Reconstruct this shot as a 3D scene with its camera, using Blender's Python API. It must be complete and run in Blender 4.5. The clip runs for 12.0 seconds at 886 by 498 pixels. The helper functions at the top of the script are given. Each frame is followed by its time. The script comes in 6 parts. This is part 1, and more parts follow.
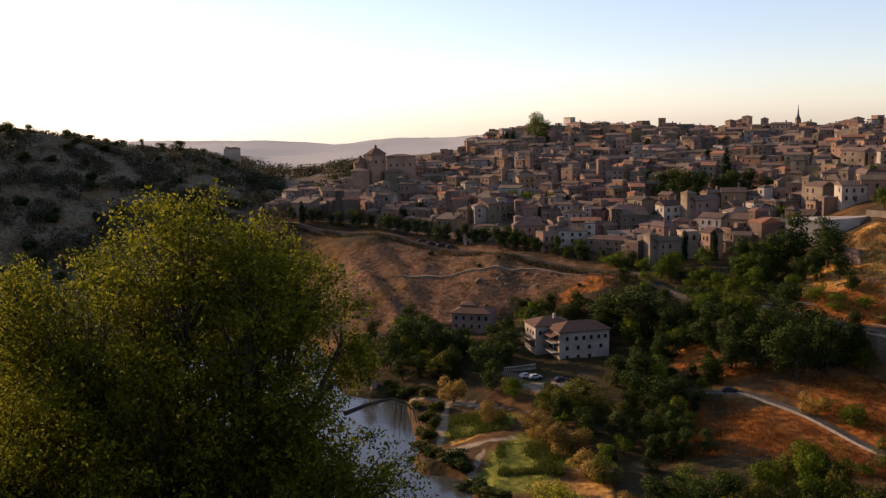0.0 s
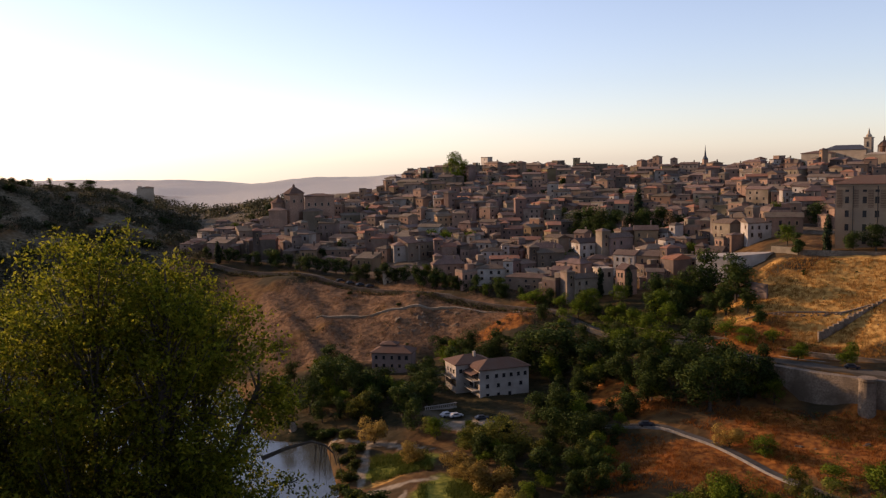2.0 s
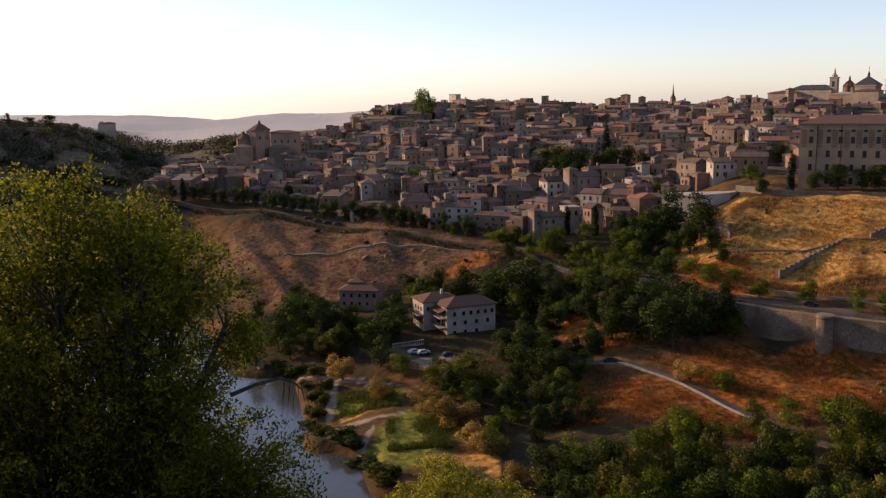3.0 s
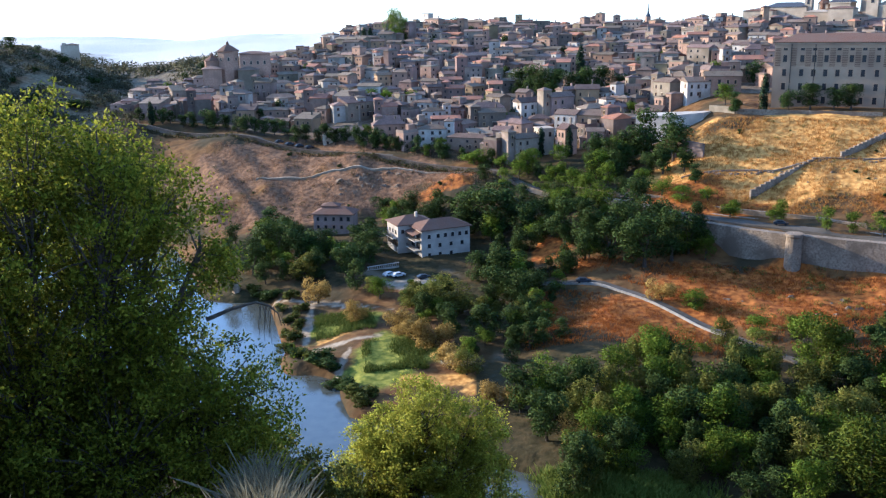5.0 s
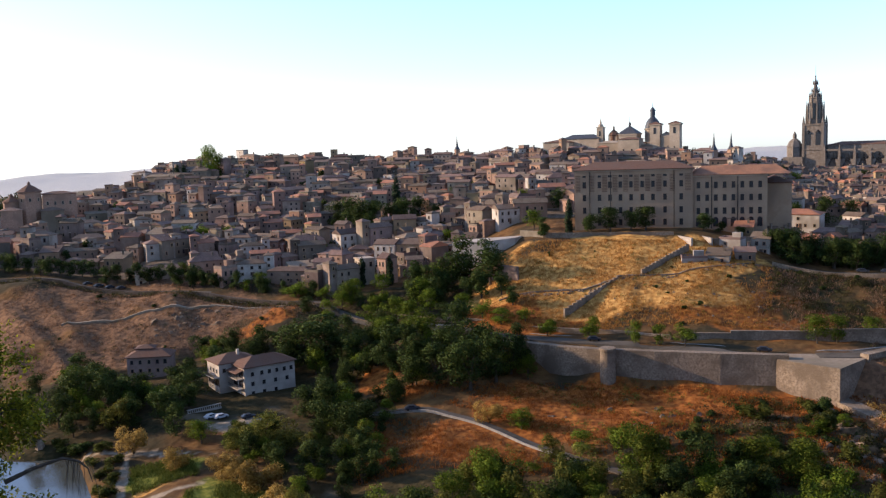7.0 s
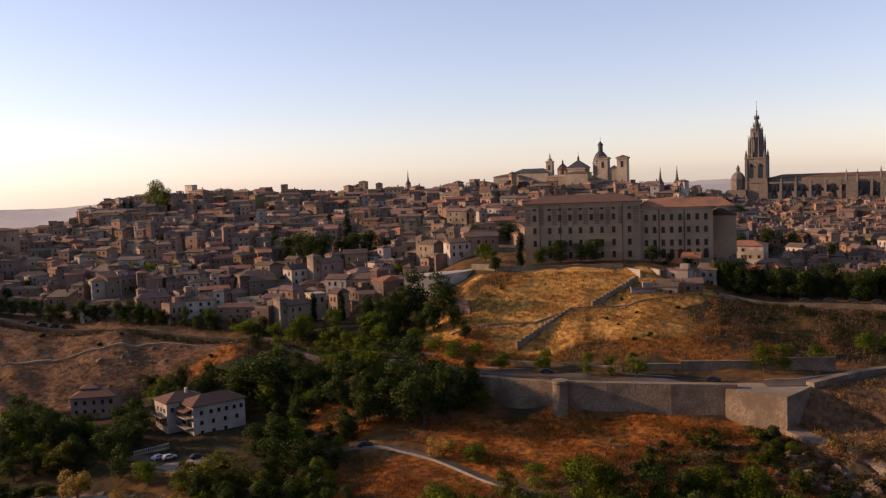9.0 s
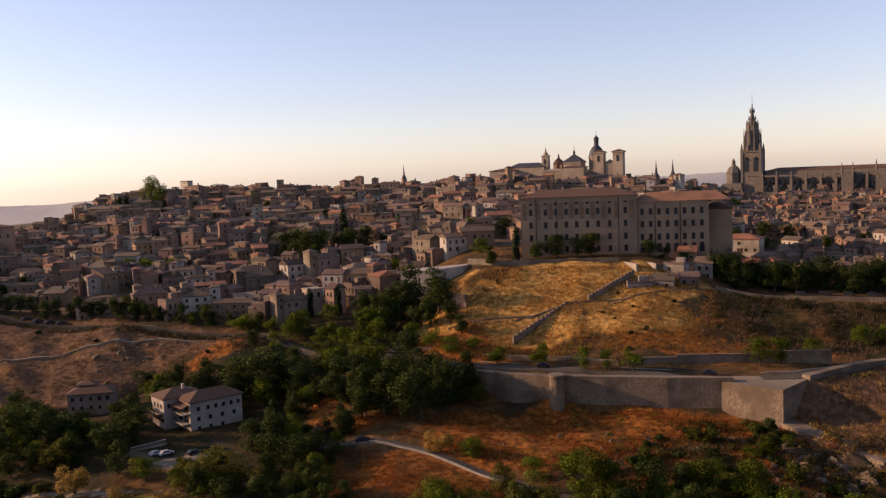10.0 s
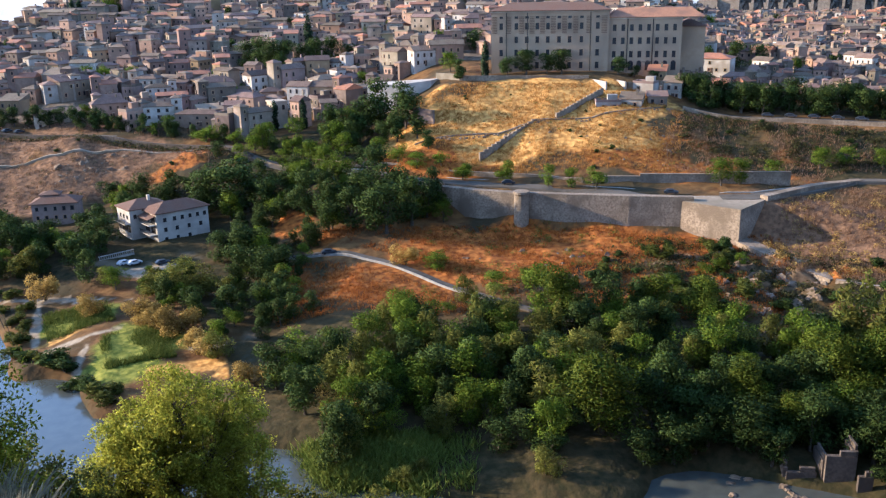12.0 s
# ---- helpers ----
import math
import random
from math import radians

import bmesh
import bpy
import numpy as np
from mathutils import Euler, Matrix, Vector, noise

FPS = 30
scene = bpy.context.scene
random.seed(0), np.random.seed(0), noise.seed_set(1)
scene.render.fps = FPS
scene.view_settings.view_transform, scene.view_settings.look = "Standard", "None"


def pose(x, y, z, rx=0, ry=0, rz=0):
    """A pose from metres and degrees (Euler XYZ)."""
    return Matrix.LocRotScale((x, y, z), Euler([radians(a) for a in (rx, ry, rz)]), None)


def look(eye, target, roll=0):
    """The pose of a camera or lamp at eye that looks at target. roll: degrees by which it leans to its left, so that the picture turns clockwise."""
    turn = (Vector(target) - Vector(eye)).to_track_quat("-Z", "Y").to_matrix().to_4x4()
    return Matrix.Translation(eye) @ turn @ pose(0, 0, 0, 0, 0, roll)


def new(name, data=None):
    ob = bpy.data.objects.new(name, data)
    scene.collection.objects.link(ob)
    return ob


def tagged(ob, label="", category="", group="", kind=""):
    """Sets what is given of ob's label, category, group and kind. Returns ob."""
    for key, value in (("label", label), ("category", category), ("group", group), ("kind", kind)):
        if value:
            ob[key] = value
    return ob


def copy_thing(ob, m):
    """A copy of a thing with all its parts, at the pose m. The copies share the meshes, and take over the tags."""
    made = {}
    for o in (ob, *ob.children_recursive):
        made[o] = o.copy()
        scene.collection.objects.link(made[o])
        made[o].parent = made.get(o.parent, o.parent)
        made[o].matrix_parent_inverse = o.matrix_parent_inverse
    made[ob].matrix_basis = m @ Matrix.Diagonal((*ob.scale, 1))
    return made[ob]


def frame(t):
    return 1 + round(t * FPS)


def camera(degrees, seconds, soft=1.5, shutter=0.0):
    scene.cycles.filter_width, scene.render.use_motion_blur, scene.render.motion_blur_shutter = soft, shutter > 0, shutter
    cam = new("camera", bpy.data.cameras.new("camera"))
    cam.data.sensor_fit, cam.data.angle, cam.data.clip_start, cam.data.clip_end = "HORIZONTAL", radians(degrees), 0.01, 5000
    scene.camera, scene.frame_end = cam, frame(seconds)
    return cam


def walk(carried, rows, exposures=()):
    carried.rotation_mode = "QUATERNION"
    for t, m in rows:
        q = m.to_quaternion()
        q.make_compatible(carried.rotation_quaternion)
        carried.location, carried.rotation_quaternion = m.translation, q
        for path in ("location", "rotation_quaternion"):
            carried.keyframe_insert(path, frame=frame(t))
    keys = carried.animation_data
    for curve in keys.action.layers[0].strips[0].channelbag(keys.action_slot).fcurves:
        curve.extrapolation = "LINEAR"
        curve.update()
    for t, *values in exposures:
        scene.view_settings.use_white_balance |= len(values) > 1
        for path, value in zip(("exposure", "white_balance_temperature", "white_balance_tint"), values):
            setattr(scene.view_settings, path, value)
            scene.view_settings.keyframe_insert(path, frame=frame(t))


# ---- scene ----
# World: metres, z = 0 at the river's surface, the viewpoint at the origin of the plan, 84 m above the water.
EYE = 84.0
cam = camera(52.87, 12.0, soft=1.25)
# seconds, then the turn of the camera (degrees): it stands on one spot and pans
TURNS = [
    (0.0, 82.03, 1.26, -0.18),
    (0.5, 83.64, 1.54, -0.33),
    (1.0, 83.71, 1.15, -2.83),
    (1.5, 84.06, 0.51, -6.31),
    (2.0, 84.42, 1.18, -5.38),
    (2.5, 84.35, 1.29, -4.7),
    (3.0, 80.41, 0.76, -7.42),
    (3.5, 75.43, 1.13, -8.25),
    (3.7, 74.66, 1.2, -8.6),
    (5.3, 76.07, 0.77, -9.54),
    (5.5, 76.98, 1.04, -10.59),
    (6.0, 79.26, 2.13, -14.48),
    (6.5, 81.16, 2.41, -17.82),
    (7.0, 83.48, 1.88, -20.8),
    (7.2, 83.54, 1.95, -22.27),
    (9.0, 85.56, 2.12, -23.94),
    (9.5, 85.47, 2.16, -24.24),
    (10.0, 85.21, 2.35, -24.2),
    (10.5, 83.86, 2.13, -24.08),
    (11.0, 82.46, 1.44, -25.42),
    (11.5, 78.04, 1.03, -26.84),
    (12.0, 73.35, 1.02, -26.13),
]
EXPOSURES = [(0.0, 0.3, 6200, 24), (2.7, 0.2, 6200, 26), (3.0, 0.3, 6000, 25), (3.7, 1.45, 4750, 10), (5.3, 1.7, 4350, 7), (6.0, 1.55, 4500, 8), (7.2, 0.75, 5300, 18),
             (9.0, 0.2, 6350, 31), (10.5, 0.2, 6350, 31), (11.0, 0.2, 6250, 29), (11.5, 0.75, 5600, 20), (12.0, 1.8, 4600, 9)]
walk(cam, [(t, pose(0, 0, EYE, a, b, c)) for t, a, b, c in TURNS], EXPOSURES)

# ---- light ----
SUN_AZ, SUN_EL = -58.0, 17.0     # degrees to the right of +y, degrees above the horizon
world = bpy.data.worlds.new("sky")
scene.world = world
world.use_nodes = True
wn = world.node_tree
sky = wn.nodes.new("ShaderNodeTexSky")
sky.sky_type, sky.sun_disc = 'NISHITA', False
sky.sun_elevation, sky.sun_rotation = radians(SUN_EL), radians(SUN_AZ)
sky.altitude, sky.air_density, sky.dust_density, sky.ozone_density = 500, 1.0, 0.6, 1.5
wn.nodes["Background"].inputs[1].default_value = 0.15
pale = wn.nodes.new("ShaderNodeHueSaturation")     # thin evening haze takes some colour out of the sky
pale.inputs["Saturation"].default_value = 0.78
wn.links.new(sky.outputs[0], pale.inputs["Color"])
wn.links.new(pale.outputs[0], wn.nodes["Background"].inputs[0])
sun = new("sun", bpy.data.lights.new("sun", 'SUN'))
sun.data.energy, sun.data.angle, sun.data.color = 5.0, radians(0.6), (1.0, 0.68, 0.36)
sa, se = radians(SUN_AZ), radians(SUN_EL)
sun.matrix_world = look((math.sin(sa) * math.cos(se) * 900, math.cos(sa) * math.cos(se) * 900, math.sin(se) * 900), (0, 0, 0))

# ---- materials ----
def mat(name, c1, c2, scale=1.0, rough=0.9, bump=0.3, c3=None, scale2=0.05, vary=0.0, spread=(0.35, 0.65), metal=0.0, spec=0.3, hue=0.0, dist=0.05, coords="Object"):
    """Two colours mixed by a grain noise, a third by a broad one, a shade for every object, and a bump."""
    c1, c2, c3 = (tuple(0.68 * v for v in c) if c else None for c in (c1, c2, c3))
    m = bpy.data.materials.new(name)
    m.use_nodes = True
    n, l = m.node_tree.nodes, m.node_tree.links
    b = n["Principled BSDF"]
    b.inputs["Roughness"].default_value, b.inputs["Metallic"].default_value = rough, metal
    b.inputs["Specular IOR Level"].default_value = spec
    tc = n.new("ShaderNodeTexCoord")
    def grain(s, lo, hi, detail=5):
        t = n.new("ShaderNodeTexNoise")
        t.inputs["Scale"].default_value, t.inputs["Detail"].default_value = s, detail
        l.new(tc.outputs[coords], t.inputs["Vector"])
        r = n.new("ShaderNodeMapRange")
        r.inputs["From Min"].default_value, r.inputs["From Max"].default_value = lo, hi
        l.new(t.outputs["Fac"], r.inputs["Value"])
        return t, r
    def mix(a, bb, fac):
        x = n.new("ShaderNodeMix")
        x.data_type = 'RGBA'
        for sock, v in ((x.inputs[0], fac), (x.inputs[6], a), (x.inputs[7], bb)):
            if isinstance(v, tuple):
                sock.default_value = (*v, 1)
            elif isinstance(v, (int, float)):
                sock.default_value = v
            else:
                l.new(v, sock)
        return x.outputs[2]
    t, r = grain(scale, *spread)
    col = mix(c1, c2, r.outputs[0])
    if c3:
        _, r2 = grain(scale2, 0.42, 0.62, 3)
        col = mix(col, c3, r2.outputs[0])
    if vary or hue:
        oi = n.new("ShaderNodeObjectInfo")
        ge = n.new("ShaderNodeNewGeometry")
        sm, fr = n.new("ShaderNodeMath"), n.new("ShaderNodeMath")
        sm.operation, fr.operation = 'ADD', 'FRACT'
        l.new(oi.outputs["Random"], sm.inputs[0])
        l.new(ge.outputs["Random Per Island"], sm.inputs[1])
        l.new(sm.outputs[0], fr.inputs[0])
        chance = fr.outputs[0]
        hs = n.new("ShaderNodeHueSaturation")
        mr = n.new("ShaderNodeMapRange")
        mr.inputs["To Min"].default_value, mr.inputs["To Max"].default_value = 1 - vary, 1 + vary
        l.new(chance, mr.inputs["Value"])
        l.new(mr.outputs[0], hs.inputs["Value"])
        mh = n.new("ShaderNodeMapRange")
        mh.inputs["To Min"].default_value, mh.inputs["To Max"].default_value = 0.5 - hue, 0.5 + hue
        ma = n.new("ShaderNodeMath")
        ma.operation = 'FRACT'
        mm = n.new("ShaderNodeMath")
        mm.operation = 'MULTIPLY'
        mm.inputs[1].default_value = 7.31
        l.new(chance, mm.inputs[0])
        l.new(mm.outputs[0], ma.inputs[0])
        l.new(ma.outputs[0], mh.inputs["Value"])
        l.new(mh.outputs[0], hs.inputs["Hue"])
        l.new(col, hs.inputs["Color"])
        col = hs.outputs[0]
    l.new(col, b.inputs["Base Color"])
    if bump:
        bp = n.new("ShaderNodeBump")
        bp.inputs["Strength"].default_value, bp.inputs["Distance"].default_value = bump, dist
        l.new(t.outputs["Fac"], bp.inputs["Height"])
        l.new(bp.outputs[0], b.inputs["Normal"])
    return m


def leaf_mat(name, c1, c2, thin=0.35, vary=0.25):
    """Leaves: a shade for each leaf clump and each tree, with light that comes through them."""
    m = bpy.data.materials.new(name)
    m.use_nodes = True
    n, l = m.node_tree.nodes, m.node_tree.links
    b, out = n["Principled BSDF"], n["Material Output"]
    b.inputs["Roughness"].default_value = 0.6
    b.inputs["Specular IOR Level"].default_value = 0.04
    ge = n.new("ShaderNodeNewGeometry")
    x = n.new("ShaderNodeMix")
    x.data_type = 'RGBA'
    x.inputs[6].default_value, x.inputs[7].default_value = (*c1, 1), (*c2, 1)
    l.new(ge.outputs["Random Per Island"], x.inputs[0])
    oi = n.new("ShaderNodeObjectInfo")
    hs = n.new("ShaderNodeHueSaturation")
    mr = n.new("ShaderNodeMapRange")
    mr.inputs["To Min"].default_value, mr.inputs["To Max"].default_value = 1 - vary, 1 + vary
    l.new(oi.outputs["Random"], mr.inputs["Value"])
    l.new(mr.outputs[0], hs.inputs["Value"])
    l.new(x.outputs[2], hs.inputs["Color"])
    l.new(hs.outputs[0], b.inputs["Base Color"])
    tr = n.new("ShaderNodeBsdfTranslucent")
    l.new(hs.outputs[0], tr.inputs["Color"])
    ms = n.new("ShaderNodeMixShader")
    ms.inputs[0].default_value = thin
    l.new(b.outputs[0], ms.inputs[1])
    l.new(tr.outputs[0], ms.inputs[2])
    l.new(ms.outputs[0], out.inputs["Surface"])
    return m


def glass_mat(name):
    m = bpy.data.materials.new(name)
    m.use_nodes = True
    b = m.node_tree.nodes["Principled BSDF"]
    b.inputs["Base Color"].default_value = (0.018, 0.018, 0.02, 1)
    b.inputs["Roughness"].default_value = 0.25
    return m


PLASTER = mat("lime plaster", (0.215, 0.155, 0.112), (0.29, 0.215, 0.16), 0.5, 0.95, 0.1, (0.155, 0.115, 0.08), 0.12, 0.45, hue=0.025)
PLASTER_WHITE = mat("white plaster", (0.46, 0.4, 0.33), (0.56, 0.49, 0.41), 0.5, 0.95, 0.1, (0.33, 0.275, 0.21), 0.15, 0.2)
PLASTER_CREAM = mat("cream plaster", (0.5, 0.43, 0.34), (0.6, 0.52, 0.42), 0.5, 0.95, 0.1, (0.4, 0.34, 0.28), 0.15)
PLASTER_OCHRE = mat("ochre plaster", (0.36, 0.23, 0.12), (0.44, 0.29, 0.16), 0.5, 0.95, 0.1, (0.28, 0.18, 0.1), 0.12, 0.22, hue=0.02)
BRICK = mat("brick masonry", (0.34, 0.2, 0.13), (0.44, 0.28, 0.19), 1.2, 0.95, 0.3, (0.28, 0.18, 0.12), 0.12, 0.15)
STONE = mat("rubble masonry", (0.22, 0.16, 0.105), (0.4, 0.305, 0.205), 1.8, 0.95, 1.0, (0.19, 0.14, 0.09), 0.16, 0.1, dist=0.15)
# darker copy of the rubble masonry, with shade painted into its colour
STONE_SHADED = mat("masonry with shade in its colour", (0.1, 0.075, 0.055), (0.17, 0.13, 0.095), 1.8, 0.95, 0.8, (0.08, 0.06, 0.045), 0.16, 0.1, dist=0.15)
STONE_PALE = mat("pale ashlar", (0.46, 0.36, 0.25), (0.56, 0.45, 0.32), 0.8, 0.9, 0.3, (0.37, 0.29, 0.2), 0.1, 0.08)
STONE_GREY = mat("grey gothic stone", (0.17, 0.135, 0.1), (0.28, 0.23, 0.18), 0.7, 0.9, 0.4, (0.2, 0.17, 0.14), 0.08, 0.08)
TILE = mat("old clay roof tile", (0.12, 0.078, 0.052), (0.22, 0.145, 0.1), 2.5, 0.95, 0.6, (0.2, 0.14, 0.095), 0.3, 0.42, hue=0.02, dist=0.12)
PLASTER_ROSE = mat("rose-tan plaster", (0.32, 0.2, 0.14), (0.4, 0.26, 0.19), 0.5, 0.95, 0.1, (0.24, 0.16, 0.11), 0.12, 0.3, hue=0.02)
TILE_PALE = mat("sun-bleached clay roof tile", (0.2, 0.13, 0.09), (0.3, 0.2, 0.14), 2.5, 0.95, 0.6, (0.19, 0.13, 0.09), 0.3, 0.35, hue=0.02, dist=0.12)
TILE_RED = mat("red clay roof tile", (0.4, 0.16, 0.08), (0.5, 0.23, 0.12), 2.5, 0.95, 0.6, (0.33, 0.15, 0.09), 0.25, 0.15, dist=0.12)
SLATE = mat("dark slate", (0.05, 0.055, 0.065), (0.09, 0.09, 0.1), 1.5, 0.6, 0.4)
GLASS = glass_mat("dark window glass")
TIMBER = mat("dark brown timber", (0.07, 0.045, 0.03), (0.11, 0.07, 0.045), 3.0, 0.8, 0.2)
IRON = mat("dark iron", (0.03, 0.03, 0.03), (0.05, 0.05, 0.05), 5.0, 0.6, 0.1, metal=0.6)
ASPHALT = mat("grey asphalt", (0.1, 0.085, 0.065), (0.145, 0.122, 0.095), 0.6, 1.0, 0.2, (0.17, 0.145, 0.115), 0.05, spec=0.05)
KERB = mat("pale concrete kerb", (0.3, 0.27, 0.22), (0.4, 0.36, 0.3), 1.0, 0.9, 0.2)
DIRT = mat("trodden sandy earth", (0.3, 0.23, 0.15), (0.4, 0.31, 0.21), 0.8, 1.0, 0.3, (0.24, 0.19, 0.12), 0.08)
BARK = mat("grey-brown bark", (0.06, 0.045, 0.03), (0.11, 0.085, 0.06), 6.0, 0.95, 0.6)
PAINT_WHITE = mat("white car paint", (0.6, 0.6, 0.6), (0.64, 0.64, 0.64), 3.0, 0.3, 0.0, spec=0.5)
PAINT_DARK = mat("dark car paint", (0.03, 0.035, 0.045), (0.04, 0.045, 0.055), 3.0, 0.3, 0.0, spec=0.5)
RUBBER = mat("black rubber", (0.02, 0.02, 0.02), (0.03, 0.03, 0.03), 3.0, 0.9, 0.0)
LEAF_GREEN = leaf_mat("green leaves", (0.045, 0.078, 0.006), (0.13, 0.165, 0.013), 0.24)
LEAF_FULL = leaf_mat("deep green leaves", (0.022, 0.042, 0.004), (0.1, 0.115, 0.01), 0.2)
LEAF_DARK = leaf_mat("dark green leaves", (0.018, 0.033, 0.009), (0.058, 0.08, 0.017), 0.22)
LEAF_OLIVE = leaf_mat("yellow-green leaves", (0.07, 0.082, 0.014), (0.18, 0.17, 0.032), 0.42)
LEAF_BUSH = leaf_mat("olive-green leaves", (0.035, 0.046, 0.008), (0.085, 0.09, 0.016), 0.25)
LEAF_GOLD = leaf_mat("dry golden leaves", (0.19, 0.125, 0.028), (0.36, 0.25, 0.065), 0.4)
LEAF_CYPRESS = leaf_mat("cypress needles", (0.012, 0.025, 0.012), (0.03, 0.045, 0.02), 0.1)
GRASS_DRY = leaf_mat("dry grass blades", (0.3, 0.17, 0.06), (0.45, 0.29, 0.11), 0.3, 0.2)
REED = leaf_mat("green reeds", (0.06, 0.085, 0.012), (0.15, 0.165, 0.03), 0.3)

# ---- the ground ----
def at(az, d):
    """Plan position from a bearing (degrees to the right of +y) and a distance from the viewpoint."""
    return d * math.sin(radians(az)), d * math.cos(radians(az))


# ground profiles fitted to the camera's view: bearing, then distance and height from the viewpoint's slope down to the
# river, up the town's hill and away
VIEW_PROFILES = [
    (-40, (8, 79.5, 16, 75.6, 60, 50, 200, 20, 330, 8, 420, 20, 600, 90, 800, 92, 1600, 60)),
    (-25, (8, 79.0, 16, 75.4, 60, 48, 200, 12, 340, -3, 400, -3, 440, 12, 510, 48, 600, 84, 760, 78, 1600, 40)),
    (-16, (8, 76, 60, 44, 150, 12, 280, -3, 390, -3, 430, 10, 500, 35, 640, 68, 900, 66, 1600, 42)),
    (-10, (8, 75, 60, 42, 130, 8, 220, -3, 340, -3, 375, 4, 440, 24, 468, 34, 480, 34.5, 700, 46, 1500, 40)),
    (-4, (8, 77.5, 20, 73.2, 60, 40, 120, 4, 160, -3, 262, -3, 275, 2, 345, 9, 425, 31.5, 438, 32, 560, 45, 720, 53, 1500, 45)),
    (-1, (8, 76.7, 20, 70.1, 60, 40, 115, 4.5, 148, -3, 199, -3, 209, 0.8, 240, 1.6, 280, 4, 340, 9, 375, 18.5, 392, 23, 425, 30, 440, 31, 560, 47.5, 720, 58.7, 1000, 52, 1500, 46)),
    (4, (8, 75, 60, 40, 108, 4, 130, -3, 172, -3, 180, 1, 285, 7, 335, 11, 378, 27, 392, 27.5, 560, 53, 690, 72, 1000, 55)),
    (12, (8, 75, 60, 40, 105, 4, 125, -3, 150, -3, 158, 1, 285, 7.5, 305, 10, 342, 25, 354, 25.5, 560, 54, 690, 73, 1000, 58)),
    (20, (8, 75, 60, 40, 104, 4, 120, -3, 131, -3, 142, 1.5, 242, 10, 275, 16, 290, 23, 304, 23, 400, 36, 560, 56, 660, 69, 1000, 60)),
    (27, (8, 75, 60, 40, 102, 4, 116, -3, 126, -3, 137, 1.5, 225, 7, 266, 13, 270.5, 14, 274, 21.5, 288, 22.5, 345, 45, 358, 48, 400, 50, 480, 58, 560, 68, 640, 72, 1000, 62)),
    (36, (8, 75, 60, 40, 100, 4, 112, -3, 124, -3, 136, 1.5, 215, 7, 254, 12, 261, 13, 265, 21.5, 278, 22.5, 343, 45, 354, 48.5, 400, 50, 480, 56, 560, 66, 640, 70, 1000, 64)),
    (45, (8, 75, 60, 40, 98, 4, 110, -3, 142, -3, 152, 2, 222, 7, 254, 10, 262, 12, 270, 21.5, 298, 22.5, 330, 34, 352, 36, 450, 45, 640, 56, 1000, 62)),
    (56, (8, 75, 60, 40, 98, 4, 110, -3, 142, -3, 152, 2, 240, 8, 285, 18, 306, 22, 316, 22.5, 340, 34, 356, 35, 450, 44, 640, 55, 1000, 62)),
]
S_AZ = np.array([s[0] for s in VIEW_PROFILES], float)
FLATS = [(s[1][0::2], s[1][1::2]) for s in VIEW_PROFILES]


def smooth01(u):
    u = np.clip(u, 0, 1)
    return u * u * (3 - 2 * u)


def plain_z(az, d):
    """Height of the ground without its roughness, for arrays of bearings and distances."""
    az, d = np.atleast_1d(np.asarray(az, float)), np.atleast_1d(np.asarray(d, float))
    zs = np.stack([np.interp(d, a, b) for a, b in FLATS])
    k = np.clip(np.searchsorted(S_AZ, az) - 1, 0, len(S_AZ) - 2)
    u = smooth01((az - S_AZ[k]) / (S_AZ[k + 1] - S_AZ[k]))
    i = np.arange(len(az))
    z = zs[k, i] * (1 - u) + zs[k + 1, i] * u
    # the far country: a plateau with long low hills, lowered to fit the skyline seen by the camera
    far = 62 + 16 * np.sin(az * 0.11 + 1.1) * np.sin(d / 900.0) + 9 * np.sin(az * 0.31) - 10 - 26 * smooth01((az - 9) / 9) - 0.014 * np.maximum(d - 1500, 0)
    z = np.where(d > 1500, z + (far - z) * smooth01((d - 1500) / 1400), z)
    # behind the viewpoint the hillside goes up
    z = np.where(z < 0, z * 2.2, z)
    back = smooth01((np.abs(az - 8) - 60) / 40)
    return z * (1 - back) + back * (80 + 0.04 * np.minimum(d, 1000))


# the road along the foot of the town, the lower path by the river, and the upper street: bearing -> distance
ROAD_AZ, ROAD_D = (-12, -10, -4, 4, 12, 20, 27, 36, 42, 45.5, 48, 51, 60), (486, 474, 431, 385, 348, 297, 281, 270, 268, 272, 284, 302, 316)
PATH_AZ, PATH_D = (12.5, 16.5, 19.3, 20.8, 22.4, 26, 30.8, 37), (257, 249.5, 245.5, 241, 236.5, 223.5, 209.5, 196)
STREET_AZ, STREET_D = (41, 46, 60), (340, 341, 347)


def road_gap(az, d):
    """How far a place is from the nearest of the roads."""
    g = abs(d - np.interp(az, ROAD_AZ, ROAD_D)) if az > -13 else 99
    if 9 < az < 38:
        g = min(g, abs(d - np.interp(az, PATH_AZ, PATH_D)))
    if az > 40:
        g = min(g, abs(d - np.interp(az, STREET_AZ, STREET_D)))
    return float(g)


def ground_z(x, y):
    d = max(math.hypot(x, y), 0.1)
    az = math.degrees(math.atan2(x, y))
    return float(plain_z(az, d)[0]) + rough_z(x, y, d)


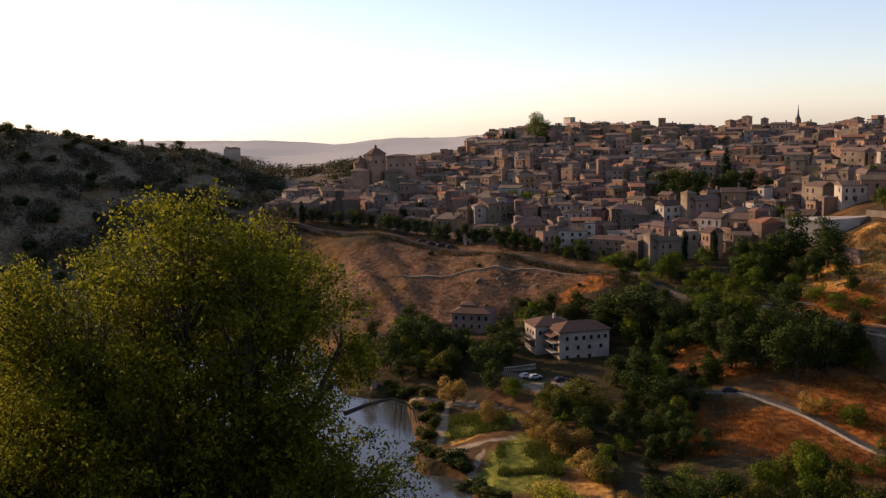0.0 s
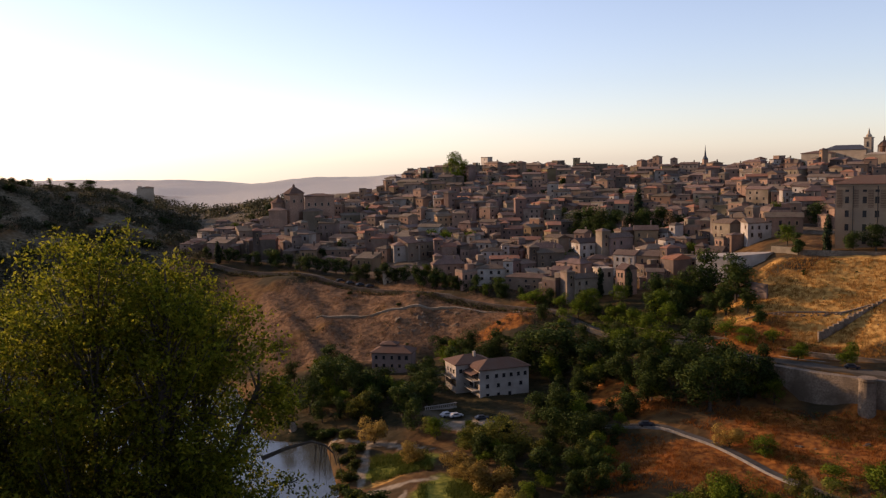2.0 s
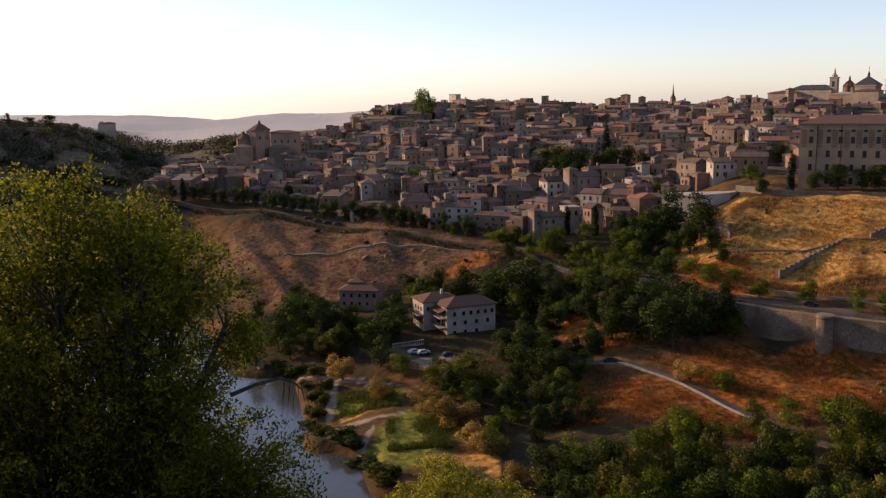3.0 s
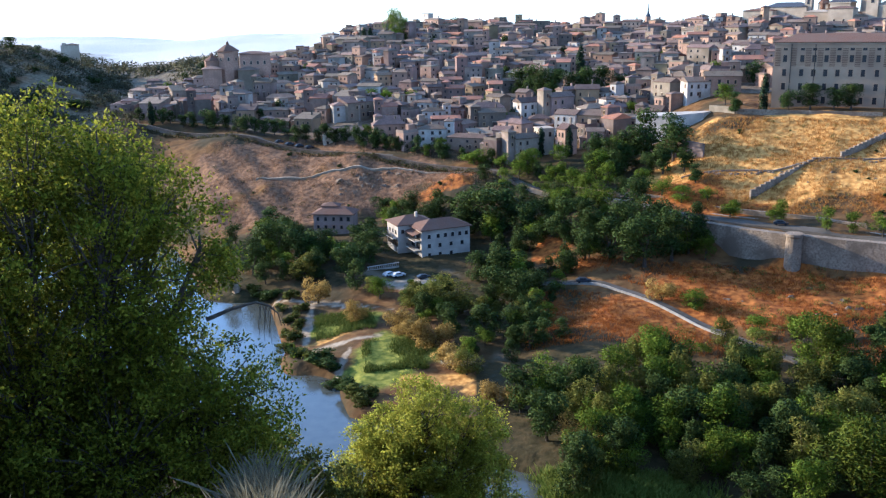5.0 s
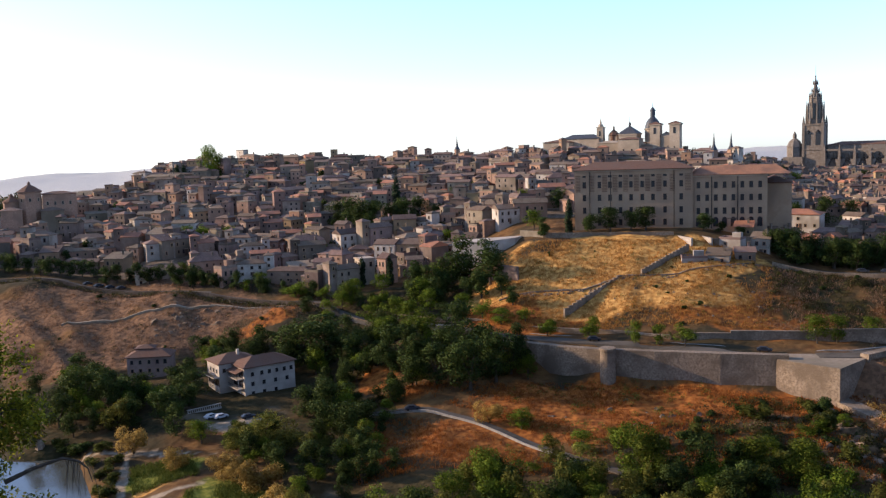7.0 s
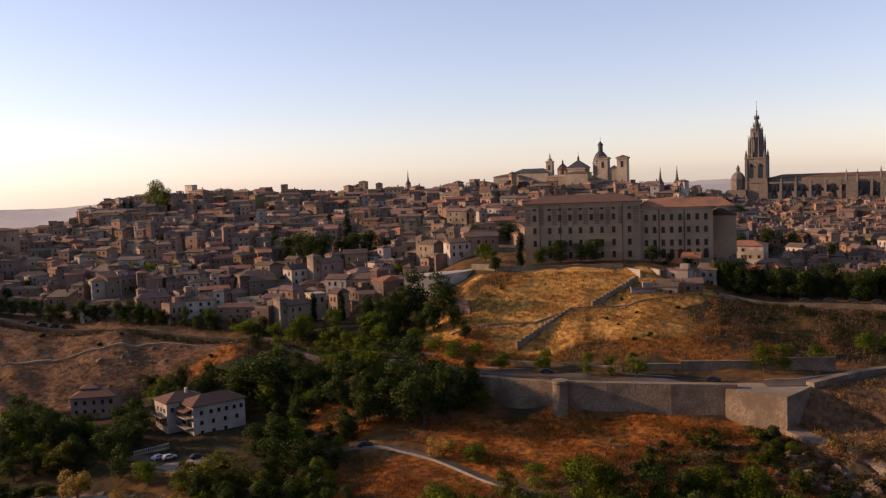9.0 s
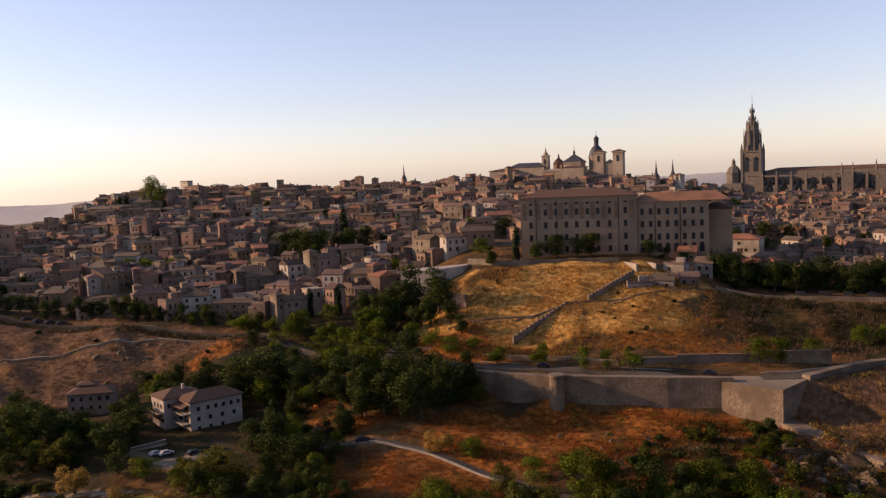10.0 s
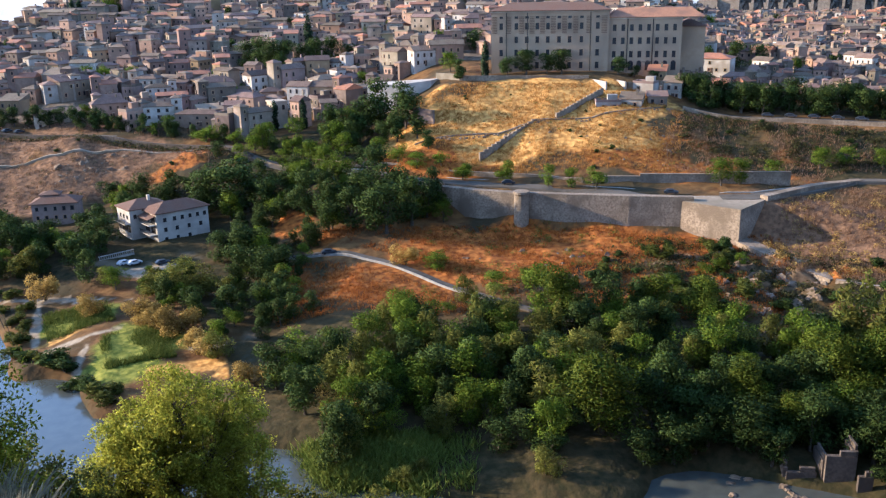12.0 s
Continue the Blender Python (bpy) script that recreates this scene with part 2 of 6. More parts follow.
def rough_z(x, y, d):
    k = min(max((d - 30) / 120, 0), 1)
    big = noise.noise((x / 37.0, y / 37.0, 0.3)) * 1.3 + noise.noise((x / 12.0, y / 12.0, 4.0)) * 0.55 + noise.noise((x / 4.0, y / 4.0, 9.0)) * 0.22
    big += (0.5 - abs(noise.noise((x / 19.0, y / 30.0, 7.0)))) * 1.6
    az = math.degrees(math.atan2(x, y))
    # gullies down the slope under the town, broken rock below the bastion
    if -9 < az < 14 and 325 < d < 440:
        w = min((az + 9) / 3, (14 - az) / 3, (d - 325) / 12, (440 - d) / 12, 1)
        big += w * (2.6 * (0.35 - abs(noise.noise((x / 13 + y / 40, y / 55, 3.0)))) + 1.3 * (0.35 - abs(noise.noise((x / 5.5 + y / 30, y / 24, 6.0)))))
    if 42 < az < 53 and 196 < d < 252:
        w = min((az - 42) / 2, (53 - az) / 2, (d - 196) / 10, (252 - d) / 6, 1)
        big += w * (4.5 * (0.3 - abs(noise.noise((x / 9, y / 9, 8.0)))) + 2.0 * noise.noise((x / 3.5, y / 3.5, 2.5)))
    if d > 900:
        big += noise.noise((x / 260.0, y / 260.0, 2.0)) * min((d - 900) / 60, 14)
    if 190 < d < 500 and -13 < az < 60:
        k *= min(max((road_gap(az, d) - 5) / 7, 0), 1)
    return big * k


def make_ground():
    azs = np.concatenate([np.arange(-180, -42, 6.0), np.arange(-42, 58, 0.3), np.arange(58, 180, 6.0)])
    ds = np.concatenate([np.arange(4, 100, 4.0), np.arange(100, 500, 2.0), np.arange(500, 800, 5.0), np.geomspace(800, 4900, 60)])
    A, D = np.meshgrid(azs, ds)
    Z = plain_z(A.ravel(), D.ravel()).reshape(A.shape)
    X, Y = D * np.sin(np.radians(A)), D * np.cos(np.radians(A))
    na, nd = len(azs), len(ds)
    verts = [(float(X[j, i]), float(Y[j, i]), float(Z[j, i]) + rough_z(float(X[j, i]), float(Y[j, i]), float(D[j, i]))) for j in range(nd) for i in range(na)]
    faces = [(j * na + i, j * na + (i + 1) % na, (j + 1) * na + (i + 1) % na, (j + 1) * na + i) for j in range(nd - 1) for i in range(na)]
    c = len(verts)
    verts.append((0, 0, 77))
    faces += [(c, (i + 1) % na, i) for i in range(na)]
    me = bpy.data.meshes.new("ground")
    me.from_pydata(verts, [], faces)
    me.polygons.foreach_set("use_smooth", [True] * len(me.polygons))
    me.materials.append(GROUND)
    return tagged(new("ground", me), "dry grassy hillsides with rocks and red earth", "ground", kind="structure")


# what covers the ground: kind, bearing, distance, half sizes across and along the view, turn
COVER = [
    ("lawn", 2.2, 233, 11, 7, 20), ("lawn", 5.6, 209, 13, 12, 10), ("lawn", 4.2, 198, 9, 9, 0), ("lawn", 22, 147, 20, 7, 0),
    ("sand", 1.5, 219, 11, 1.8, 8), ("sand", -0.2, 238, 1.3, 20, -6), ("sand", 1.9, 206, 1.2, 10, -16), ("sand", 1.2, 250, 20, 1.6, -32), ("sand", 12.9, 192, 4, 13, 8), ("sand", 6.8, 264, 15, 9, 0), ("sand", 10.6, 201, 8, 2.5, -20), ("gold", 1.0, 225, 7, 1.6, 8), ("gold", 8.6, 192, 9, 3, 0), ("gold", 12.0, 186, 6, 4, 0),
    ("red", 21, 224, 26, 14, 0), ("red", 30, 244, 34, 22, 0), ("red", 38, 250, 24, 13, 0), ("earth", 2, 352, 50, 20, 0), ("red", 26, 300, 26, 12, 0), ("red", 42, 300, 40, 14, 0), ("red", 46, 244, 30, 16, 0),
    ("gold", 33, 330, 44, 20, 0), ("gold", 26, 322, 22, 16, 0), ("gold", 30, 306, 24, 12, 0), ("gold", 36, 308, 22, 10, 0), ("earth", 50, 264, 26, 18, 0), ("gold", 53, 262, 9, 8, 0), ("gold", 52.5, 250, 9, 5, 0), ("red", 17.8, 258, 8, 5, 0), ("red", 15.4, 276, 8, 8, 0), ("red", 47, 256, 10, 8, 0), ("earth", -2, 392, 50, 26, 0), ("red", 0, 348, 16, 7, 0), ("red", 9, 338, 12, 5, 0),
    ("rock", 4.0, 358, 15, 8, 0), ("red", -1.4, 362, 10, 8, 0), ("red", 1.0, 355, 6, 7, 0), ("red", 9.6, 348, 14, 6, 0), ("rock", 47, 232, 14, 18, 0), ("rock", 41, 240, 12, 6, 0), ("lawn", 18.5, 145, 18, 9, 0),
]
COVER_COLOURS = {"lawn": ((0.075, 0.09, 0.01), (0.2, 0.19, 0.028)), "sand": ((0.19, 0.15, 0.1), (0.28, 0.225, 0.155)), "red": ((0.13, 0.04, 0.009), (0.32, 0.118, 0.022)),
                 # "far" is paled to stand for haze over the distant hills
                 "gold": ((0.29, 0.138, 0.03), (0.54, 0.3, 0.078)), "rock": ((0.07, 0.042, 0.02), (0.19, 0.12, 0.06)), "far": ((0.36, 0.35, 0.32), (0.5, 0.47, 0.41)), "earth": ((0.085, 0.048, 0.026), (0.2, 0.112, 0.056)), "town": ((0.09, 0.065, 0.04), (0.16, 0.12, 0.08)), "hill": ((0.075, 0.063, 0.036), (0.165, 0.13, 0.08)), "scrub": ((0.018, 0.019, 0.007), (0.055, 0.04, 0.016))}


def ground_material():
    m = mat("dry hillside", (0.12, 0.058, 0.02), (0.22, 0.12, 0.04), 0.3, 1.0, 1.0, (0.06, 0.046, 0.022), 0.05, dist=0.7, spec=0.1)
    n, l = m.node_tree.nodes, m.node_tree.links
    b = n["Principled BSDF"]
    col = b.inputs["Base Color"].links[0].from_socket
    tc = next(k for k in n if k.bl_idname == "ShaderNodeTexCoord")
    fine = n.new("ShaderNodeTexNoise")
    fine.inputs["Scale"].default_value, fine.inputs["Detail"].default_value = 0.55, 6
    l.new(tc.outputs["Object"], fine.inputs["Vector"])
    fr = n.new("ShaderNodeMapRange")
    fr.inputs["From Min"].default_value, fr.inputs["From Max"].default_value = 0.36, 0.64
    l.new(fine.outputs["Fac"], fr.inputs["Value"])
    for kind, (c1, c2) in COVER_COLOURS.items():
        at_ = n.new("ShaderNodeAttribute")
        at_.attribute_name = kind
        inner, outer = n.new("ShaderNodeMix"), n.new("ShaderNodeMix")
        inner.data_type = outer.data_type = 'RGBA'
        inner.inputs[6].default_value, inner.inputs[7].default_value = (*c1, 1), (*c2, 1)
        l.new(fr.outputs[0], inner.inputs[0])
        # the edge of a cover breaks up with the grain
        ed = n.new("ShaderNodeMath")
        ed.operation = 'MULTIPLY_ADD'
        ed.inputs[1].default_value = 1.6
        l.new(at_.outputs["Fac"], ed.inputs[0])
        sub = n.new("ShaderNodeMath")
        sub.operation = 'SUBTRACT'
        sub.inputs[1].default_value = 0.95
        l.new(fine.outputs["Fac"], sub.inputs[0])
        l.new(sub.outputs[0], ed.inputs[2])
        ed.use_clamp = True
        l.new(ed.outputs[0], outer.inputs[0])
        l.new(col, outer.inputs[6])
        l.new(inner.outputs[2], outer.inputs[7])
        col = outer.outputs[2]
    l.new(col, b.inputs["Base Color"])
    return m


def cover_ground(me):
    co = np.empty(len(me.vertices) * 3)
    me.vertices.foreach_get("co", co)
    x, y = co[0::3], co[1::3]
    wob = np.array([noise.noise((a / 14, b / 14, 1.0)) + 0.6 * noise.noise((a / 5, b / 5, 3.0)) for a, b in zip(x, y)])
    d, az = np.hypot(x, y), np.degrees(np.arctan2(x, y))
    masks = {k: np.zeros(len(x)) for k in COVER_COLOURS}
    for kind, a, dd, ra, rd, turn in COVER:
        cx, cy = at(a, dd)
        u = radians(-a + turn)
        px, py = (x - cx) * math.cos(u) + (y - cy) * math.sin(u), -(x - cx) * math.sin(u) + (y - cy) * math.cos(u)
        r = np.sqrt((px / ra) ** 2 + (py / rd) ** 2) + 0.45 * wob
        masks[kind] = np.maximum(masks[kind], np.clip((1.15 - r) / 0.3, 0, 1))
    # haze painted into the ground colour, growing with distance
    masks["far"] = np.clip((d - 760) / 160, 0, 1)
    masks["hill"] = np.where(az < -9.5, np.clip((-9.5 - az) / 3, 0, 1) * (d > 330) * (d < 1300) * np.clip(0.75 + wob * 0.6, 0, 1), 0)
    masks["hill"] = np.maximum(masks["hill"], np.where((az < 0) & (d > 600) & (d < 820), 0.7 + wob * 0.4, 0))
    masks["town"] = np.where((az > -11) & (d > 400) & (d < 760) & (d > np.interp(az, ROAD_AZ, ROAD_D) + 16) & ((az < 20) | (d > 395)), 0.9, 0)
    # wood-floor scrub; its dark tone also stands for shade on the bank
    masks["scrub"] = np.maximum(masks["scrub"], np.where((d > 126) & (d < 215) & (az > 11), 0.9, 0) * np.clip((215 - d) / 15, 0, 1))
    masks["scrub"] = np.maximum(masks["scrub"], np.where((az > 37) & (d > 190) & (d < 240), 0.45 + wob * 0.9, 0))
    # scrub slope, darkened further to stand for the hill's shade
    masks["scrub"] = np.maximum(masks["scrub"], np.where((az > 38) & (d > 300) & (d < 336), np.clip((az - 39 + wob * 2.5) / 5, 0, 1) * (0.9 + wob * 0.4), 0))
    masks["scrub"] = np.maximum(masks["scrub"], np.where((az > -6) & (az < 15) & (d > 262) & (d < 330), 0.85 + wob * 0.4, 0))
    masks["scrub"] = np.maximum(masks["scrub"], np.where((az > 11) & (az < 21.5) & (d > 290) & (d < 352), 0.85 + wob * 0.5, 0))
    masks["scrub"] = np.maximum(masks["scrub"], np.where((az > 9.5) & (az < 18) & (d > 205) & (d < 262), 0.8 + wob * 0.5, 0))
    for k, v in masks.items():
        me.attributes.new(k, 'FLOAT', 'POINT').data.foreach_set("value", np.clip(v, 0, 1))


GROUND = ground_material()
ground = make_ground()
cover_ground(ground.data)

WATER = mat("river water", (0.075, 0.08, 0.07), (0.095, 0.1, 0.085), 0.4, 0.14, 0.12, spec=0.5, dist=0.05)
me = bpy.data.meshes.new("water")
me.from_pydata([(*at(a, d), 0) for a, d in ((-34, 60), (60, 60), (60, 300), (-4, 420), (-34, 520))], [], [(0, 1, 2, 3, 4)])
me.materials.append(WATER)
water = tagged(new("water", me), "calm grey-blue river", "river", kind="structure")

# ---- helpers for building ----
class Solid:
    """Collects boxes, roofs and turned forms into one mesh."""
    def __init__(self):
        self.v, self.f, self.m = [], [], []

    def add(self, vs, fs, mi=0):
        o = len(self.v)
        self.v += [tuple(p) for p in vs]
        self.f += [tuple(o + i for i in q) for q in fs]
        self.m += [mi] * len(fs)
        return self

    def box(self, x, y, z, sx, sy, sz, turn=0, mi=0):
        """A box with its base's centre at x, y, z."""
        c, s = math.cos(radians(turn)), math.sin(radians(turn))
        p = [(x + c * a - s * b, y + s * a + c * b, z + h) for h in (0, sz) for a, b in ((-sx / 2, -sy / 2), (sx / 2, -sy / 2), (sx / 2, sy / 2), (-sx / 2, sy / 2))]
        return self.add(p, [(3, 2, 1, 0), (4, 5, 6, 7), (0, 1, 5, 4), (1, 2, 6, 5), (2, 3, 7, 6), (3, 0, 4, 7)], mi)

    def hip(self, x, y, z, sx, sy, h, ridge=None, mi=0, eave=0.25):
        """A hipped roof on a thin eaves slab; ridge: length along x (0: a pyramid, sx: gables)."""
        r = max(sx - sy, 0.0) if ridge is None else ridge
        a, b = sx / 2, sy / 2
        p = [(x - a, y - b, z), (x + a, y - b, z), (x + a, y + b, z), (x - a, y + b, z)]
        p += [(q[0], q[1], z + eave) for q in p] + [(x - r / 2, y, z + h), (x + r / 2, y, z + h)]
        return self.add(p, [(3, 2, 1, 0), (0, 1, 5, 4), (1, 2, 6, 5), (2, 3, 7, 6), (3, 0, 4, 7), (4, 5, 9, 8), (6, 7, 8, 9), (5, 6, 9), (7, 4, 8)], mi)

    def lathe(self, x, y, prof, n=12, mi=0, turn=0):
        """A turned form from (radius, height) pairs."""
        vs = [(x + r * math.cos(2 * math.pi * i / n + turn), y + r * math.sin(2 * math.pi * i / n + turn), z) for r, z in prof for i in range(n)]
        fs = [(j * n + i, j * n + (i + 1) % n, (j + 1) * n + (i + 1) % n, (j + 1) * n + i) for j in range(len(prof) - 1) for i in range(n)]
        fs += [tuple(reversed(range(n))), tuple((len(prof) - 1) * n + i for i in range(n))]
        return self.add(vs, fs, mi)

    def tube(self, pts, radii, n=6, mi=0):
        """A tapered limb through points."""
        vs, fs = [], []
        for k, p in enumerate(pts):
            a = Vector(pts[min(k + 1, len(pts) - 1)]) - Vector(pts[max(k - 1, 0)])
            a.normalize()
            u = a.cross(Vector((0.31, 0.77, 0.2))).normalized()
            w = a.cross(u)
            vs += [tuple(Vector(p) + (u * math.cos(2 * math.pi * i / n) + w * math.sin(2 * math.pi * i / n)) * radii[k]) for i in range(n)]
        fs = [(k * n + i, k * n + (i + 1) % n, (k + 1) * n + (i + 1) % n, (k + 1) * n + i) for k in range(len(pts) - 1) for i in range(n)]
        return self.add(vs, fs, mi)

    def mesh(self, name, mats):
        me = bpy.data.meshes.new(name)
        me.from_pydata(self.v, [], self.f)
        for m in (mats if isinstance(mats, (list, tuple)) else [mats]):
            me.materials.append(m)
        me.polygons.foreach_set("material_index", self.m)
        return me


def part(name, solid, mats, parent, label=""):
    me = solid if isinstance(solid, bpy.types.Mesh) else solid.mesh(name, mats)
    ob = new(name, me)
    ob.parent = parent
    return tagged(ob, label) if label else ob


def thing(name, m, label, category, group="", kind=""):
    ob = new(name)
    ob.matrix_world = m
    ob.empty_display_size = 0.5
    return tagged(ob, label, category, group, kind)


def window_mesh(w, h, frame_mat=PLASTER_WHITE, arched=False):
    """A window in one skin, set on its wall face (looks along -y): a surround that stands proud, a reveal and a dark pane behind it."""
    def loop(a, z0, z1, y):
        pts = [(-a, y, z0), (a, y, z0)]
        n = 6
        pts += [(a * math.cos(math.pi * i / n), y, z1 + a * math.sin(math.pi * i / n)) for i in range(n + 1)] if arched else [(a, y, z1), (-a, y, z1)]
        return pts
    t = 0.17
    loops = [loop(w / 2 + t, -h / 2 - t, h / 2 + (0 if arched else t), 0.05), loop(w / 2 + t, -h / 2 - t, h / 2 + (0 if arched else t), -0.12), loop(w / 2, -h / 2, h / 2, -0.12), loop(w / 2 - 0.02, -h / 2 + 0.02, h / 2 - 0.02, -0.015)]
    n = len(loops[0])
    fs = [(k * n + i, k * n + (i + 1) % n, (k + 1) * n + (i + 1) % n, (k + 1) * n + i) for k in range(3) for i in range(n)]
    s = Solid().add([p for q in loops for p in q], fs)
    s.f.append(tuple(3 * n + i for i in range(n)))
    s.m.append(1)
    return s.mesh("window", [frame_mat, GLASS])


def put_window(me, parent, x, y, z, turn=0, name="window"):
    ob = part(name, me, None, parent)
    ob.matrix_basis = pose(x, y, z, 0, 0, turn)
    return ob


def facing(az, extra=0):
    """The turn about z by which a thing's front (-y) looks back at the viewpoint; extra turns it anticlockwise."""
    return -az + extra


# ---- roads, walls, patches of ground ----
def ribbon(name, line, width, m, lift, label, category, rough=False):
    """A strip along bearings and distances that lies on the ground."""
    azs, ds = line
    aa = np.arange(azs[0], azs[-1], 0.35)
    pts = [Vector((*at(a, float(np.interp(a, azs, ds))), 0)) for a in aa]
    s = Solid()
    vs = []
    for i, p in enumerate(pts):
        a = (pts[min(i + 1, len(pts) - 1)] - pts[max(i - 1, 0)]).normalized()
        nrm = Vector((-a.y, a.x, 0))
        zc = float(plain_z(math.degrees(math.atan2(p.x, p.y)), p.length)[0])
        if rough:
            zc = max(ground_z(*(p + nrm * width * k)[:2]) for k in (-0.5, 0, 0.5))
        for k in (-0.5, 0.5):
            q = p + nrm * width * k
            vs.append((q.x, q.y, zc + lift))
        for k in (0.5, -0.5):
            q = p + nrm * width * k
            vs.append((q.x, q.y, zc - 1.2))
    fs = []
    for i in range(len(pts) - 1):
        b, c = i * 4, i * 4 + 4
        fs += [(b, c, c + 1, b + 1), (b + 3, c + 3, c, b), (b + 1, c + 1, c + 2, b + 2)]
    s.add(vs, fs)
    ob = new(name, s.mesh(name, m))
    return tagged(ob, label, category, kind="structure")


def strip_wall(name, pts, thick, m, label, parent=None, kind="structure"):
    """A wall along plan points, each with its foot and its top."""
    s = Solid()
    vs, fs = [], []
    P = [Vector((p[0], p[1], 0)) for p in pts]
    for i, p in enumerate(pts):
        a = (P[min(i + 1, len(P) - 1)] - P[max(i - 1, 0)]).normalized()
        nrm = Vector((-a.y, a.x, 0)) * thick / 2
        vs += [(p[0] - nrm.x, p[1] - nrm.y, p[2]), (p[0] + nrm.x, p[1] + nrm.y, p[2]), (p[0] + nrm.x, p[1] + nrm.y, p[3]), (p[0] - nrm.x, p[1] - nrm.y, p[3])]
    for i in range(len(pts) - 1):
        b, c = i * 4, i * 4 + 4
        fs += [(b, c, c + 3, b + 3), (b + 1, b + 2, c + 2, c + 1), (b + 3, c + 3, c + 2, b + 2), (b, b + 1, c + 1, c)]
    n = len(vs)
    fs += [(0, 3, 2, 1), (n - 4, n - 3, n - 2, n - 1)]
    s.add(vs, fs)
    ob = new(name, s.mesh(name, m))
    return tagged(ob, label, "wall", kind=kind) if parent is None else ob


road = ribbon("road", (ROAD_AZ, ROAD_D), 6.0, ASPHALT, 0.25, "grey asphalt road along the foot of the town", "road")
path = ribbon("path", (PATH_AZ, PATH_D), 2.7, ASPHALT, 0.25, "narrow paved lane through dry grass", "path")
street = ribbon("street", (STREET_AZ, STREET_D), 7.0, ASPHALT, 0.25, "street above the dry slope", "road")
slope_path = ribbon("footpath", ((-3, 1.5, 5.9, 9, 12.4), (378, 371, 364, 354, 344)), 1.8, DIRT, 0.12, "trodden earth footpath across the slope", "path", True)


def kerb_line(name, line, off, h, m, label, thick=0.5, a0=None, a1=None, drop=2.0):
    azs, ds = line
    lo, hi = azs[0] if a0 is None else a0, azs[-1] if a1 is None else a1
    pts = []
    for a in np.arange(lo, hi + 0.01, 0.5):
        d = float(np.interp(a, azs, ds))
        z = float(plain_z(a, d)[0])
        pts.append((*at(a, d + off), z - drop, z + h))
    return strip_wall(name, pts, thick, m, label)


kerb_line("parapet", (PATH_AZ, PATH_D), -1.9, 0.45, KERB, "pale low parapet beside the lane", 0.3, 18.6, 31)
kerb_line("parapet", (PATH_AZ, PATH_D), -1.9, 0.3, KERB, "pale kerb beside the lane", 0.3, 12.6, 18.6)
kerb_line("parapet", (ROAD_AZ, ROAD_D), -4.0, 0.5, STONE, "low stone parapet beside the road", 0.4, 14, 26)
kerb_line("retaining_wall", (ROAD_AZ, ROAD_D), -3.5, 1.0, STONE_SHADED, "long low stone wall under the town road", 0.7, -11.8, 14, 4.5)
kerb_line("kerb", (ROAD_AZ, ROAD_D), 5.2, 0.5, KERB, "pale kerb along the road", 0.6, 19, 59)
kerb_line("retaining_wall", (ROAD_AZ, ROAD_D), 9.0, 2.2, STONE, "low stone retaining wall above the road", 0.8, 15, 35)
kerb_line("retaining_wall", (STREET_AZ, STREET_D), -4.2, 0.9, STONE, "low stone wall beside the upper street", 0.6, 41, 59)


# the old town wall that carries the road, with its round turret and its pointed bastion
def town_wall(line, z_foot, z_top, label):
    pts = []
    for (a0, d0), (a1, d1) in zip(line, line[1:]):
        for i in range(8):
            a, d = a0 + (a1 - a0) * i / 8, d0 + (d1 - d0) * i / 8
            pts.append((*at(a, d), z_foot, z_top))
    pts.append((*at(*line[-1]), z_foot, z_top))
    return strip_wall("town_wall", pts, 2.6, STONE, label)


town_wall([(23.5, 280), (26, 274.5), (28.6, 268.5), (31, 265)], 8, 22.6, "old rubble stone wall that carries the road")
town_wall([(31.1, 264.5), (34, 263), (38, 262.5), (42.0, 264)], 7, 22.8, "old rubble stone wall that carries the road")
bastion = Solid()
bp = [at(41.3, 262.5), at(44.9, 255.5), at(46.4, 271), at(41.9, 272)]
bastion.add([(x * 0.998, y * 0.998, 5) for x, y in bp] + [(x, y, h) for (x, y), h in zip(bp, (21.6, 21.6, 21.6, 21.6))], [(3, 2, 1, 0), (4, 5, 6, 7), (0, 1, 5, 4), (1, 2, 6, 5), (2, 3, 7, 6), (3, 0, 4, 7)])
bastion.m[1] = 1
tagged(new("bastion", bastion.mesh("bastion", [STONE, DIRT])), "pointed stone bastion under the road", "bastion", kind="structure")
tw = thing("turret", pose(*at(31.05, 262.3), 8), "round stone turret on the old road wall", "turret", kind="structure")
part("shaft", Solid().lathe(0, 0, [(2.5, -2), (2.35, 3), (2.2, 14.5), (2.45, 14.9), (2.45, 15.6), (1.9, 15.6)], 20), STONE, tw)
town_wall([(46.2, 270), (49, 290), (51.5, 302)], 13, 22.8, "old rubble stone wall that carries the road")
strip_wall("ramp", [(*at(a, d), 1, z) for a, d, z in ((44.9, 258.5, 12.6), (46.5, 252.5, 11.6), (48.2, 247.5, 10.4), (50.8, 240, 9.3))], 5.4, STONE, "wide sloping masonry ramp that runs down from the bastion")
strip_wall("retaining_wall", [(*at(a, d), 1, 9.6) for a, d in ((50.8, 237.6), (52.5, 236.5), (55, 235.5))], 1.2, STONE, "low stone wall at the end of the ramp")
